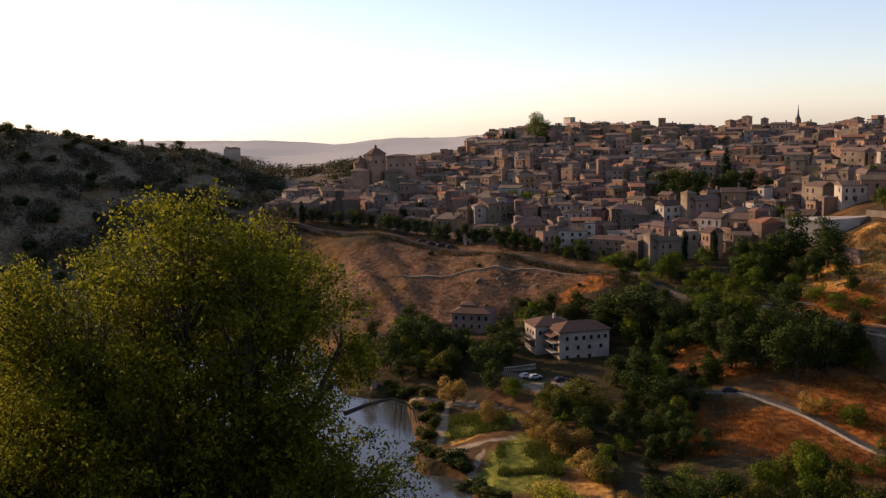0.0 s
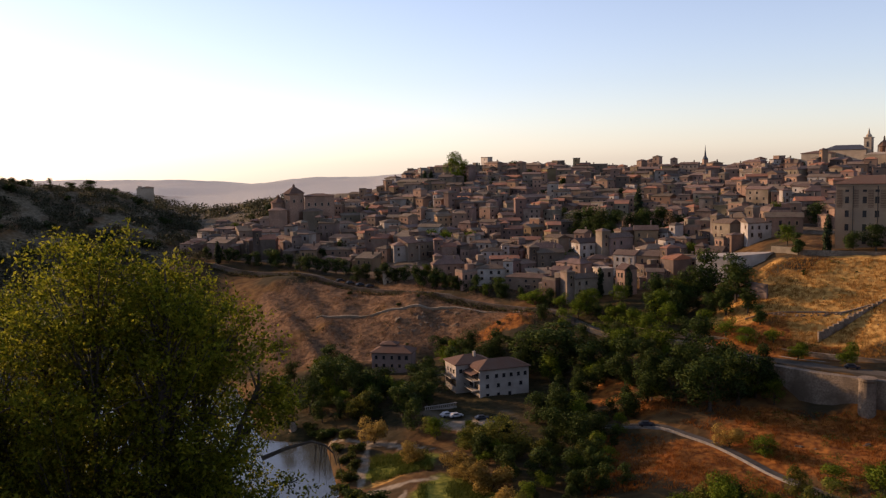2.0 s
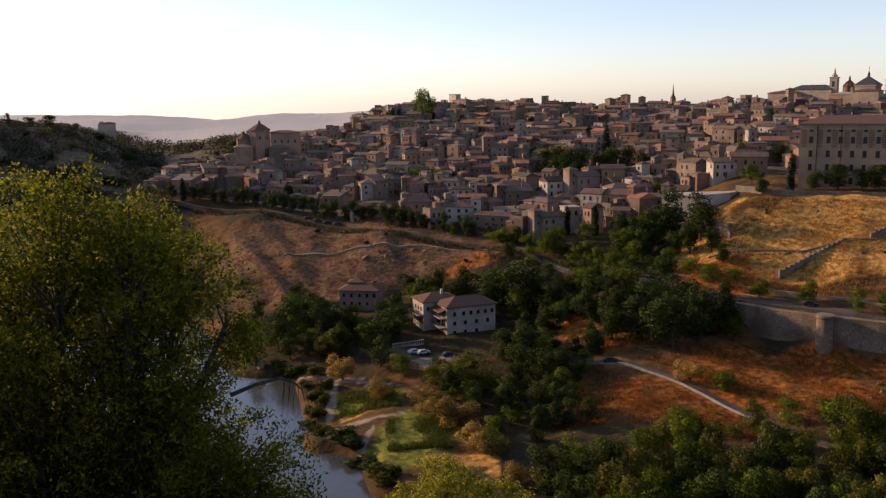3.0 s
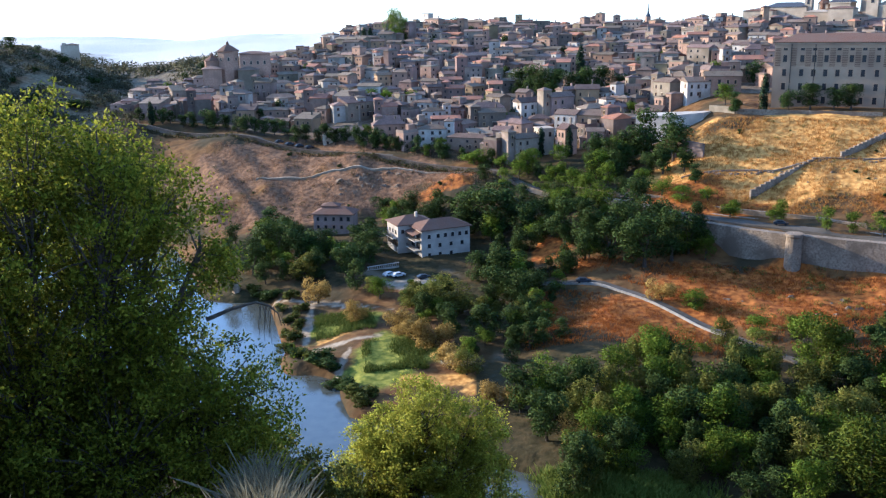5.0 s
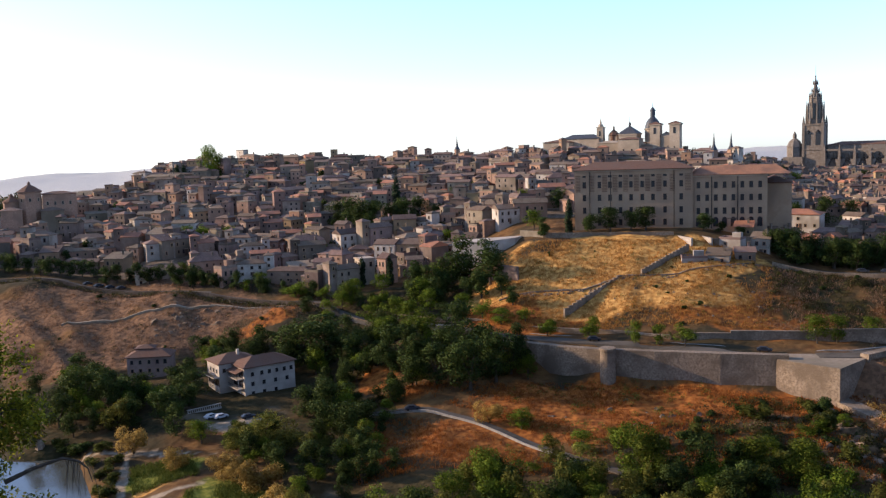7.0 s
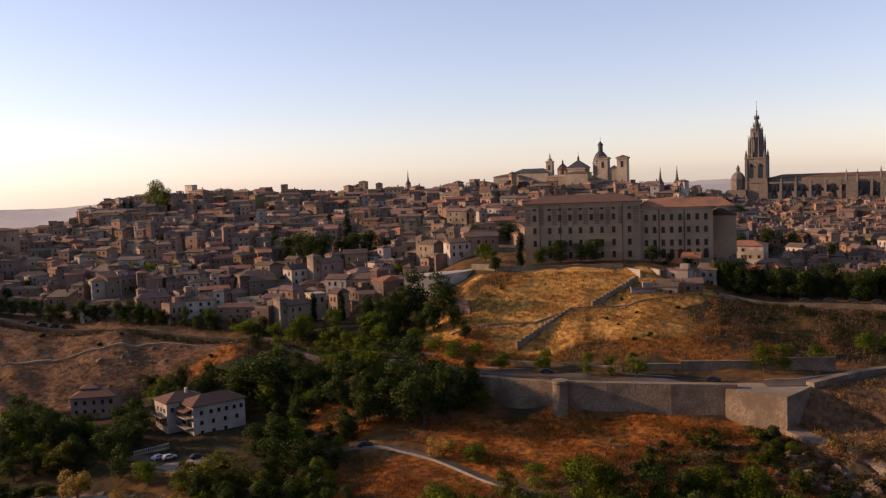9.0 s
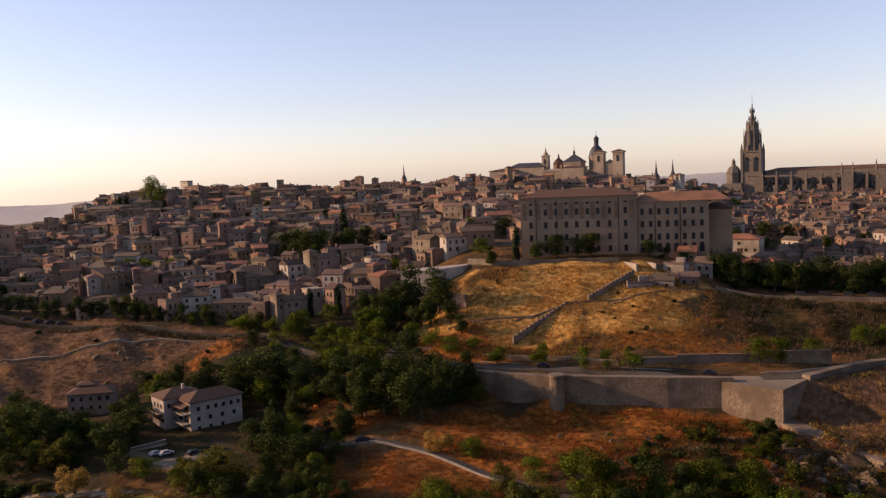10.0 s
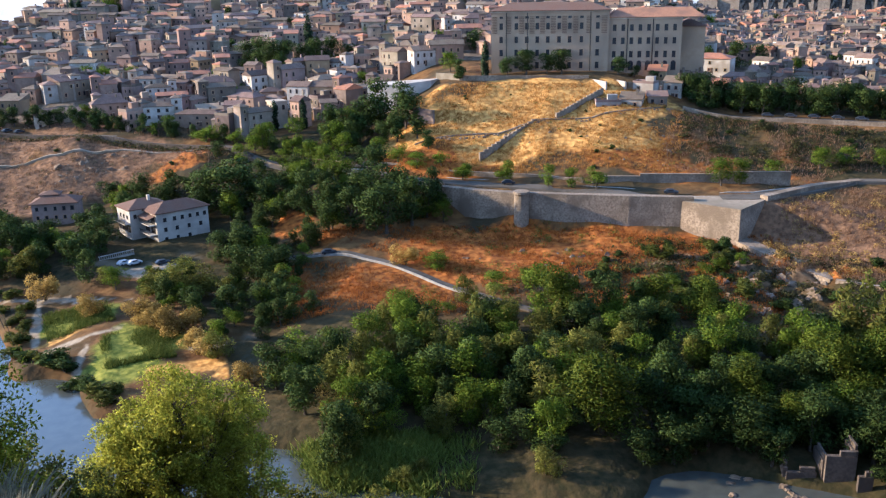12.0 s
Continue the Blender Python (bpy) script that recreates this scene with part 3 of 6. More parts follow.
# the retaining wall above the road, its top in long steps
for a0, d0, a1, d1, top in ((35.6, 279.5, 38.6, 281.0, 24.6), (38.6, 281.0, 43.4, 285.2, 25.3), (43.4, 285.2, 47.6, 291.4, 25.9)):
    strip_wall("retaining_wall", [(*at(a0 + 0.01, d0), 18, top), (*at(a1, d1), 18, top)], 0.9, STONE, "stone retaining wall above the road")
    strip_wall("coping", [(*at(a0 + 0.01, d0), top + 0.004, top + 0.25), (*at(a1, d1), top + 0.004, top + 0.2)], 1.1, STONE, "pale coping on the retaining wall")



# ---- walls and small structures of the slopes ----
def stepped_wall(a, b, n, high, label):
    """A wall that climbs the slope in steps between two places (bearing, distance, height of the ground)."""
    (x0, y0), (x1, y1) = at(*a[:2]), at(*b[:2])
    L, turn = math.hypot(x1 - x0, y1 - y0), math.degrees(math.atan2(y1 - y0, x1 - x0))
    e = thing("stepped_wall", pose(x0, y0, a[2], 0, 0, turn), label, "wall", kind="structure")
    for k in range(n):
        z = (b[2] - a[2]) * (k + 0.6) / n
        part("step", Solid().box(L * (k + 0.5) / n, 0, z - 4, L / n * 0.998, 0.7, high + 4), STONE, e)


stepped_wall((28.3, 297, 25.8), (31.9, 318, 34.5), 14, 2.8, "stone wall climbing the dry slope in steps")
stepped_wall((33.2, 320, 35.6), (36.1, 338, 42.8), 14, 3.0, "stone wall climbing the dry slope in steps")


def plain_wall(a, b, z0, z1, m, label, thick=0.6):
    (x0, y0), (x1, y1) = at(*a), at(*b)
    return strip_wall("retaining_wall", [(x0, y0, z0, z1), (x1, y1, z0, z1)], thick, m, label)


plain_wall((34.9, 356), (36.3, 341), 36, 47.6, PLASTER_WHITE, "white plastered terrace wall below the college")
plain_wall((36.6, 354), (37.5, 342), 36, 47.4, PLASTER_WHITE, "white plastered terrace wall below the college")
plain_wall((37.6, 343), (40.8, 352), 40, 47.2, STONE, "stone terrace wall below the college")
plain_wall((27.2, 353), (35.2, 351), 40, 49.0, STONE, "long stone terrace wall in front of the college")
plain_wall((25.6, 360), (27.2, 353), 36, 49.6, PLASTER, "plastered terrace wall beside the college")
plain_wall((23.5, 332), (25.4, 322), 26, 40.0, PLASTER, "short white wall on the dry slope", 0.8)

# the flat-roofed terrace block at the end of the slope
tb = thing("terrace_block", pose(*at(21.2, 356), 30, 0, 0, facing(21.2, -16)), "pale plastered block with a flat terrace roof", "building")
part("wall", Solid().add([(0, 0, 0), (13, -1, 0), (25, 3, 0), (27, 12, 0), (0, 12, 0), (0, 0, 15.6), (13, -1, 16.2), (25, 3, 17.4), (27, 12, 17.4), (0, 12, 15.6)],
                         [(4, 3, 2, 1, 0), (5, 6, 7, 8, 9), (0, 1, 6, 5), (1, 2, 7, 6), (2, 3, 8, 7), (3, 4, 9, 8), (4, 0, 5, 9)]), PLASTER_CREAM, tb)
part("coping", Solid().box(6.5, -0.5, 15.6, 13.4, 0.5, 0.5, -4.4), KERB, tb)

# the river pier, the weir and the mill ruins
pier = thing("pier", pose(*at(-4.75, 274), -2, 0, 0, facing(-4.75)), "broken stone bridge pier at the river's edge", "pier")
part("base", Solid().lathe(0, 0, [(2.6, 0), (2.4, 3.2), (2.0, 3.6)], 8), STONE, pier)
part("shaft", Solid().lathe(0, 0, [(1.4, 3.6), (1.1, 6.0), (0.7, 6.6)], 6), STONE, pier)
mill = thing("mill_ruin", pose(*at(52.3, 150), 0.5, 0, 0, facing(52, 20)), "roofless stone mill ruin beside the river", "ruin")
for x, y, sx, sy, h in ((0, 0, 5, 0.8, 5.5), (-2.4, 3.0, 0.8, 5.4, 4.2), (2.4, 2.6, 0.8, 4.6, 6.2), (-6, 1, 5, 0.8, 1.6), (3.5, -2.2, 2.4, 0.8, 3.0), (-8.6, 3.4, 0.8, 4.6, 2.2)):
    part("broken_wall", Solid().box(x, y, -3, sx, sy, h + 3).box(x + sx * 0.2, y, h, sx * 0.5, sy * 0.8, 0.9), STONE_SHADED, mill)


# boulders in the slopes
def boulder_mesh(seed):
    bm = bmesh.new()
    bmesh.ops.create_icosphere(bm, subdivisions=2, radius=1)
    for v in bm.verts:
        k = 0.75 + 0.5 * noise.noise(v.co * 1.3 + Vector((seed * 3.1, 0, 0))) + 0.25 * noise.noise(v.co * 3.1 + Vector((0, seed, 0)))
        v.co *= k
    me = bpy.data.meshes.new("rock")
    bm.to_mesh(me)
    bm.free()
    me.materials.append(ROCK)
    return me


ROCK = mat("brown weathered rock", (0.17, 0.115, 0.07), (0.32, 0.23, 0.145), 0.9, 1.0, 1.0, (0.15, 0.115, 0.08), 0.2, 0.2, dist=0.4)
ROCKS = [boulder_mesh(k) for k in range(5)]
rk = random.Random(77)


def rocks(n, a0, a1, d0, d1, s0, s1, label, group):
    for k in range(n):
        az, d = rk.uniform(a0, a1), rk.uniform(d0, d1)
        if road_gap(az, d) < 7:
            continue
        x, y = at(az, d)
        s = rk.uniform(s0, s1)
        ob = tagged(new("rock", ROCKS[k % 5]), label, "rock", group)
        ob.matrix_world = pose(x, y, ground_z(x, y) - s * 0.45, rk.uniform(-30, 30), rk.uniform(-30, 30), rk.uniform(0, 360)) @ Matrix.Diagonal((s * rk.uniform(0.8, 1.8), s, s * rk.uniform(0.6, 1.2), 1))


rocks(120, 43.4, 50.2, 200, 250, 0.7, 2.5, "brown weathered boulder in the slope below the bastion", "boulders below the bastion")
rocks(40, 1.4, 6.4, 350, 364, 0.6, 1.7, "grey-brown rock outcrop in the dry slope", "rocks of the outcrop")
rocks(9, 11.7, 12.9, 258, 263, 1.4, 2.6, "ochre stone block of a broken wall beside the house", "blocks of the broken wall")
rocks(26, 27, 41, 232, 250, 0.5, 1.4, "brown rock in the dry grass", "rocks in the dry grass")
rocks(30, 28, 42, 292, 322, 0.4, 1.2, "brown rock in the golden grass", "rocks in the golden grass")


def terrace_line(line, h, thick, m, label):
    pts = []
    for (a0, d0), (a1, d1) in zip(line, line[1:]):
        for i in range(8):
            a, d = a0 + (a1 - a0) * i / 8, d0 + (d1 - d0) * i / 8
            x, y = at(a, d)
            z = ground_z(x, y)
            pts.append((x, y, z - 1.5, z + h))
    strip_wall("terrace_wall", pts, thick, m, label)


terrace_line([(24.2, 312), (27, 312), (29.5, 311), (31.8, 317)], 0.35, 0.9, STONE, "low dry-stone wall along a terrace in the slope")
terrace_line([(31.9, 318), (35.5, 321), (39, 330), (41.2, 336)], 0.3, 0.9, STONE, "low dry-stone wall along a terrace in the slope")

for k in range(70):
    az = rk.uniform(24.2, 41)
    x, y = at(az, float(np.interp(az, (24.2, 29.5, 31.8, 35.5, 39, 41.2), (312, 311, 317, 321, 330, 336))) - rk.uniform(0, 2.2))
    q = rk.uniform(0.25, 0.8)
    ob = tagged(new("rock", ROCKS[k % 5]), "fallen pale stone along the terrace in the dry slope", "rock", "fallen stones of the terraces")
    ob.matrix_world = pose(x, y, ground_z(x, y), rk.uniform(-30, 30), 0, rk.uniform(0, 360)) @ Matrix.Diagonal((q * 1.4, q, q * 0.8, 1))

for k in range(14):
    x, y = at(rk.uniform(44.8, 50.8), rk.uniform(140, 148))
    ob = tagged(new("rock", ROCKS[k % 5]), "pale wet stone in the river shallows", "rock", "stones of the old weir")
    ob.matrix_world = pose(x, y, 0.0, 0, 0, rk.uniform(0, 360)) @ Matrix.Diagonal((rk.uniform(0.7, 1.8), rk.uniform(0.5, 1.1), rk.uniform(0.25, 0.5), 1))

# ---- the town ----
WIN = window_mesh(0.95, 1.35, PLASTER)
WIN_BARE = window_mesh(0.9, 1.2, PLASTER_OCHRE)
DOOR_S = Solid().box(0, -0.02, 0, 1.2, 0.14, 2.2).box(0, -0.05, 2.2, 1.6, 0.2, 0.2, 0, 1)
DOOR_M = DOOR_S.mesh("door", [TIMBER, STONE_PALE])


def house_proto(w, dp, h, kind, wall_m, roof_m, label, seed, annex=False):
    rr = random.Random(seed)
    e = thing("house", pose(0, -300, -300), label, "house", "houses of the old town")
    s = Solid().box(0, 0, -7, w, dp, h + 7)
    side, rise, aw = rr.choice((-1, 1)), rr.choice((0.6, 0.75, 1.3, 1.45)), rr.uniform(3.2, 5.5)
    if annex:
        s.box(side * (w * 0.5 + aw * 0.3), dp * 0.08, -7, aw, dp * 0.75, h * rise + 7)
    part("wall", s, wall_m, e)
    r = Solid()
    if kind == "hip":
        r.hip(0, 0, h, w + 0.9, dp + 0.9, 1.5 + w * 0.04)
    elif kind == "gable":
        r.hip(0, 0, h, w + 0.8, dp + 0.8, 1.4 + dp * 0.05, w + 0.8)
    elif kind == "shed":
        a, b = w / 2 + 0.4, dp / 2 + 0.4
        r.add([(-a, -b, h), (a, -b, h), (a, b, h), (-a, b, h), (-a, -b, h + 0.25), (a, -b, h + 0.25), (a, b, h + 2.2), (-a, b, h + 2.2)], [(3, 2, 1, 0), (4, 5, 6, 7), (0, 1, 5, 4), (1, 2, 6, 5), (2, 3, 7, 6), (3, 0, 4, 7)])
    else:
        rings = [[(sx * (w / 2 - i), sy * (dp / 2 - i), z) for sx, sy in ((-1, -1), (1, -1), (1, 1), (-1, 1))] for i, z in ((0, h), (0, h + 0.9), (0.3, h + 0.9), (0.3, h + 0.1))]
        r.add([p for q in rings for p in q], [(k * 4 + i, k * 4 + (i + 1) % 4, k * 4 + 4 + (i + 1) % 4, k * 4 + 4 + i) for k in range(3) for i in range(4)] + [(12, 13, 14, 15)])
        part("roof_room", Solid().box(w * 0.2, dp * 0.15, h + 0.1, w * 0.4, dp * 0.4, 2.3), wall_m, e)
    if annex:
        r.hip(side * (w * 0.5 + aw * 0.3), dp * 0.08, h * rise, aw + 0.5, dp * 0.75 + 0.6, 1.2, 0.4)
    part("roof", r, roof_m, e)
    if kind != "flat":
        c = Solid().box(w * 0.22, dp * 0.12, h, 0.75, 0.75, 3.2).box(w * 0.22, dp * 0.12, h + 3.2, 0.95, 0.95, 0.18)
        part("chimney", c, PLASTER, e)
    floors = max(2, int(h / 3.0))
    cols = max(2, int(w / 3.2))
    for f in range(floors):
        for c in range(cols):
            if rr.random() < 0.22:
                continue
            x = (c + 0.5) / cols * (w - 1) - (w - 1) / 2 + rr.uniform(-0.3, 0.3)
            put_window(rr.choice((WIN, WIN_BARE)), e, x, -dp / 2, h - 1.7 - f * 2.9)
    for f in range(min(floors, 2)):
        put_window(WIN_BARE, e, -w / 2, rr.uniform(-1, 1) * dp * 0.2, h - 1.7 - f * 2.9, -90)
    if annex:
        for f in range(2):
            put_window(WIN_BARE, e, side * (w * 0.5 + aw * 0.3), dp * 0.08 - dp * 0.375, h * rise - 1.7 - f * 2.9)
    if floors > 1:
        put_window(DOOR_M, e, w * 0.05, -dp / 2, h - 2.9 * floors - 0.2, 0, "door")
    return e


PROTOS = []
LOOKS = [("tan lime-plastered town house under a clay tile roof", PLASTER, TILE), ("white plastered town house under a clay tile roof", PLASTER_WHITE, TILE),
         ("ochre plastered town house under a clay tile roof", PLASTER_OCHRE, TILE), ("old brick town house under a clay tile roof", BRICK, TILE),
         ("tan plastered town house under a red tile roof", PLASTER, TILE_RED),
         ("rose-tan plastered town house under a pale clay tile roof", PLASTER_ROSE, TILE_PALE), ("cream plastered town house under a pale clay tile roof", PLASTER_WHITE, TILE_PALE)]
rp = random.Random(5)
SHAPES = []
for i in range(30):
    label, wm, rm = LOOKS[(0, 1, 3, 2, 5, 3, 4, 0, 5, 0)[i % 10]]
    kind = ("hip", "gable", "gable", "shed", "hip", "flat", "gable")[i % 7]
    if kind == "flat":
        label, rm = label.split(" under")[0] + " with a flat roof terrace", PLASTER
    SHAPES.append((rp.uniform(6.5, 13) if i % 6 != 4 else rp.uniform(15, 23), rp.uniform(6.5, 10), rp.uniform(5.0, 8.6), kind, wm, rm, label, i, i % 3 != 1))
PROTOS = [house_proto(*q) for q in SHAPES]

KEEP_OUT = []      # x, y, radius


def free(x, y, r):
    return all((x - a) ** 2 + (y - b) ** 2 > (r + c) ** 2 for a, b, c in KEEP_OUT)


for az, d, r in ((-3.6, 562, 24), (-4.4, 536, 14), (-3.0, 532, 13), (-1.4, 545, 12), (-3.8, 518, 8), (30, 384, 24), (35, 386, 30), (40, 386, 22), (43.3, 690, 20), (48, 705, 40), (53, 705, 40), (33, 612, 24), (30.5, 605, 16), (36, 610, 14), (28, 605, 12),
                 (14.7, 480, 9), (16.4, 468, 9), (18.5, 470, 10), (15.3, 458, 11), (17.4, 450, 11), (19.3, 456, 9), (13.9, 470, 8), (22.5, 350, 22), (2.9, 416, 15), (42.6, 413, 12), (15.6, 368, 8), (4.8, 470, 9), (44.5, 434, 10), (24.7, 466, 15), (23.5, 602, 9)):
    KEEP_OUT.append((*at(az, d), r))
rt = random.Random(11)
spots = []
for row, d0 in enumerate(range(362, 760, 7)):
    a = -11.5
    while a < 57:
        small = 0.66 if a > 40 else 0.93      # the far quarter round the cathedral is a crowd of small houses
        a += 12.0 * small / d0 * 57.3 * rt.uniform(0.75, 1.25)
        if row % 2 and a < 40:
            continue
        d = d0 + rt.uniform(-5, 5)
        near = float(np.interp(a, ROAD_AZ, ROAD_D)) + (19 if a < 5 else 13)
        if a > 16:
            near = max(near, float(np.interp(a, (16, 20, 23, 27, 42, 44, 57), (345, 366, 385, 404, 402, 372, 368))))
        far_d = float(np.interp(a, (-11.5, -6, -1, 4, 8, 25, 30, 42, 57), (540, 600, 640, 715, 735, 700, 640, 640, 665)))
        x, y = at(a, d)
        if d < near or d > far_d or not free(x, y, 4) or rt.random() < 0.06:
            continue
        spots.append((d - near, a, x, y, rt.randrange(len(SHAPES)), facing(a, rt.choice((-55, -40, -28, -20, 0, 15, 40)) + rt.uniform(-12, 12)), rt.uniform(0.8, 1.15) * small, rt.uniform(0.8, 1.1) * small, rt.uniform(0.75, 1.3) * (1 if a < 40 else 0.75) * (1 if d < far_d - 45 else 0.72)))
spots.sort()
FAR_MATS = [PLASTER, PLASTER_WHITE, PLASTER_OCHRE, BRICK, TILE, TILE_RED, GLASS, PLASTER_ROSE, TILE_PALE]
crowd = Solid()
for i, (_, a, x, y, k, turn, sx, sy, sz) in enumerate(spots):
    z = min(ground_z(x + u, y + v) for u in (-4, 4) for v in (-4, 4)) + 0.8
    if i < 300:
        q = copy_thing(PROTOS[k], pose(x, y, z, 0, 0, turn))
        q.scale = (sx, sy, sz)
        continue
    w, dp, h, kind, wm, rm = SHAPES[k][:6]
    w, dp, h = w * sx, dp * sy, h * sz
    one = Solid().box(0, 0, -6, w, dp, h + 6, 0, FAR_MATS.index(wm))
    ri = FAR_MATS.index(rm)
    if kind == "flat":
        one.box(0, 0, h, w + 0.3, dp + 0.3, 0.7, 0, ri).box(w * 0.2, dp * 0.1, h + 0.7, w * 0.4, dp * 0.4, 2.0, 0, ri)
    else:
        one.hip(0, 0, h, w + 0.8, dp + 0.8, 1.2 + dp * 0.06, None if kind == "hip" else w + 0.8, ri)
        one.box(w * 0.22, dp * 0.1, h + 0.2, 0.7, 0.7, 2.6, 0, 0)
    for f in range(max(1, int(h / 3))):
        for c in range(max(2, int(w / 3.2))):
            if rt.random() < 0.7:
                one.box((c + 0.5) / max(2, int(w / 3.2)) * (w - 1) - (w - 1) / 2, -dp / 2, h - 2.3 - f * 2.9, 0.9, 0.12, 1.25, 0, 6)
        one.box(-w / 2, 0, h - 2.3 - f * 2.9, 0.12, 0.9, 1.25, 0, 6)
    if rt.random() < 0.6:
        aw, ad, ah = w * rt.uniform(0.4, 0.7), dp * rt.uniform(0.5, 0.9), h * rt.choice((0.55, 0.75, 1.3, 1.5))
        ax, ay = rt.choice((-1, 1)) * (w / 2 + aw * 0.2), rt.uniform(-0.2, 0.3) * dp
        one.box(ax, ay, -6, aw, ad, ah + 6, 0, rt.choice((0, 7, 1, 2, 3)))
        if rt.random() < 0.65:
            one.hip(ax, ay, ah, aw + 0.6, ad + 0.6, 1.3, None if aw > ad else 0.3, rt.choice((4, 8, 5)))
        else:
            one.box(ax, ay, ah, aw + 0.2, ad + 0.2, 0.5, 0, 0)
        for f in range(max(1, int(ah / 3))):
            one.box(ax, ay - ad / 2, ah - 2.2 - f * 2.9, 0.9, 0.12, 1.2, 0, 6)
    c_, s_ = math.cos(radians(turn)), math.sin(radians(turn))
    o = len(crowd.v)
    crowd.v += [(x + c_ * p[0] - s_ * p[1], y + s_ * p[0] + c_ * p[1], z + p[2]) for p in one.v]
    crowd.f += [tuple(o + j for j in q) for q in one.f]
    crowd.m += one.m
tagged(new("far_houses", crowd.mesh("far_houses", FAR_MATS)), "crowded plastered houses with clay tile roofs on the hill", "houses", kind="stuff")
for p in PROTOS:
    for o in list(p.children_recursive) + [p]:
        bpy.data.objects.remove(o)

RED_PAINT = mat("faded red plaster", (0.2, 0.045, 0.03), (0.26, 0.065, 0.04), 0.5, 0.95, 0.1, (0.16, 0.04, 0.03), 0.1)


def single_house(az, d, z, turn, w, dp, h, kind, wm, rm, label, seed):
    q = house_proto(w, dp, h, kind, wm, rm, label, seed)
    q.matrix_world = pose(*at(az, d), z, 0, 0, facing(az, turn))
    return q


single_house(42.6, 413, 44.0, -12, 17, 11, 6.5, "hip", PLASTER_WHITE, TILE_RED, "white house with a bright red tile roof", 101)
single_house(2.9, 414, 29.0, 6, 23, 9, 5.0, "gable", STONE_PALE, TILE, "long low barn-like house with a wide tile roof", 102)
single_house(24.7, 464, 48.5, 4, 26, 12, 8.5, "hip", STONE_PALE, TILE, "long old stone house with few windows", 103)
single_house(23.5, 600, 61.0, 10, 15, 10, 7.5, "hip", RED_PAINT, TILE, "dark red painted town house", 104)
single_house(36.4, 331, 38.6, 8, 9, 6, 3.0, "flat", PLASTER_WHITE, PLASTER, "low white flat-roofed outbuilding on the slope", 105)
single_house(37.9, 333, 38.8, -8, 8, 6, 3.6, "shed", PLASTER_WHITE, TILE, "low white outbuilding on the slope", 106)
single_house(39.4, 338, 38.0, 5, 7, 8, 5.0, "gable", PLASTER, TILE, "small tan house below the college", 107)


for k, (az, d, w, h, kind) in enumerate(((38.7, 345, 8, 2.8, "flat"), (40.4, 351, 7, 3.2, "shed"), (41.6, 353, 7, 3.4, "gable"))):
    single_house(az, d, ground_z(*at(az, d)) + 0.4, -20 + 9 * k, w, 6, h, kind, PLASTER_WHITE, PLASTER if kind == "flat" else TILE, "low white outbuilding on the terrace beside the college", 120 + k)
# the crowd of small outbuildings between the college and the upper street
ro = random.Random(29)
for k in range(20):
    az, d = 38.4 + k * 0.42 + ro.uniform(-0.2, 0.2), ro.uniform(354, 400)
    if abs(az - 42.6) < 1.6 and d > 385:
        d -= 25
    kind = ro.choice(("flat", "shed", "gable", "gable"))
    wm, rm, col = ro.choice(((PLASTER_WHITE, TILE, "white"), (PLASTER_OCHRE, TILE_RED, "ochre"), (PLASTER, TILE, "tan"), (PLASTER_WHITE, TILE_RED, "white")))
    single_house(az, d, ground_z(*at(az, d)) + 0.3, ro.uniform(-40, 40), ro.uniform(5, 9.5), ro.uniform(4.5, 7), ro.uniform(3, 5), kind, wm, PLASTER if kind == "flat" else rm, "small " + col + " plastered outbuilding above the tree-lined street", 200 + k)


def square_tower(az, d, z, w, h, m, label, cap=True):
    e = thing("tower", pose(*at(az, d), z, 0, 0, facing(az, 20)), label, "tower")
    part("shaft", Solid().box(0, 0, -6, w, w, h + 6).box(0, 0, h - 0.6, w + 0.7, w + 0.7, 0.5), m, e)
    if cap:
        part("roof", Solid().hip(0, 0, h, w + 1.0, w + 1.0, w * 0.28), TILE_BROWN, e)
    for sx in (-1, 1):
        put_window(WIN_TALL, e, sx * w * 0.22, -w / 2, h - 2.6)
        put_window(WIN_TALL, e, -w / 2, sx * w * 0.22, h - 2.6, -90)


WIN_TALL = window_mesh(1.1, 1.9, STONE_PALE)
TILE_BROWN = mat("brown clay roof tile", (0.14, 0.07, 0.042), (0.21, 0.11, 0.065), 2.5, 0.95, 0.6, (0.17, 0.1, 0.066), 0.2, dist=0.12)
square_tower(18.5, 688, 64, 7.0, 17.5, BRICK, "square brick church tower on the skyline")
square_tower(15.5, 366, 24, 6.4, 16.0, STONE_PALE, "square stone gate tower at the foot of the town", False)
square_tower(24.9, 652, 66, 6.0, 15.5, STONE_PALE, "square pale tower on the skyline")
for az, d, z in ((21.7, 680, 84), (37.6, 560, 79), (38.6, 566, 79)):
    e = thing("spire", pose(*at(az, d), z - 12), "slender slate spire above the roofs", "spire")
    part("turret", Solid().box(0, 0, -6, 3.2, 3.2, 16), BRICK, e)
    part("needle", Solid().lathe(0, 0, [(2.2, 10), (1.1, 12), (0.7, 13.5), (0.25, 18), (0.06, 20.5)], 8), SLATE, e)
rt = random.Random(3)
e = thing("castle", pose(*at(-13.1, 690), 60, 0, 0, facing(-13.1)), "low stone country house on the far hill", "house")
part("wall", Solid().box(0, 0, -6, 12, 8, 15.5).box(-3.5, 0, 9.5, 3, 8.2, 1.5), STONE_PALE, e)
part("roof", Solid().hip(1.5, 0, 9.5, 9.5, 9, 1.2), TILE, e)


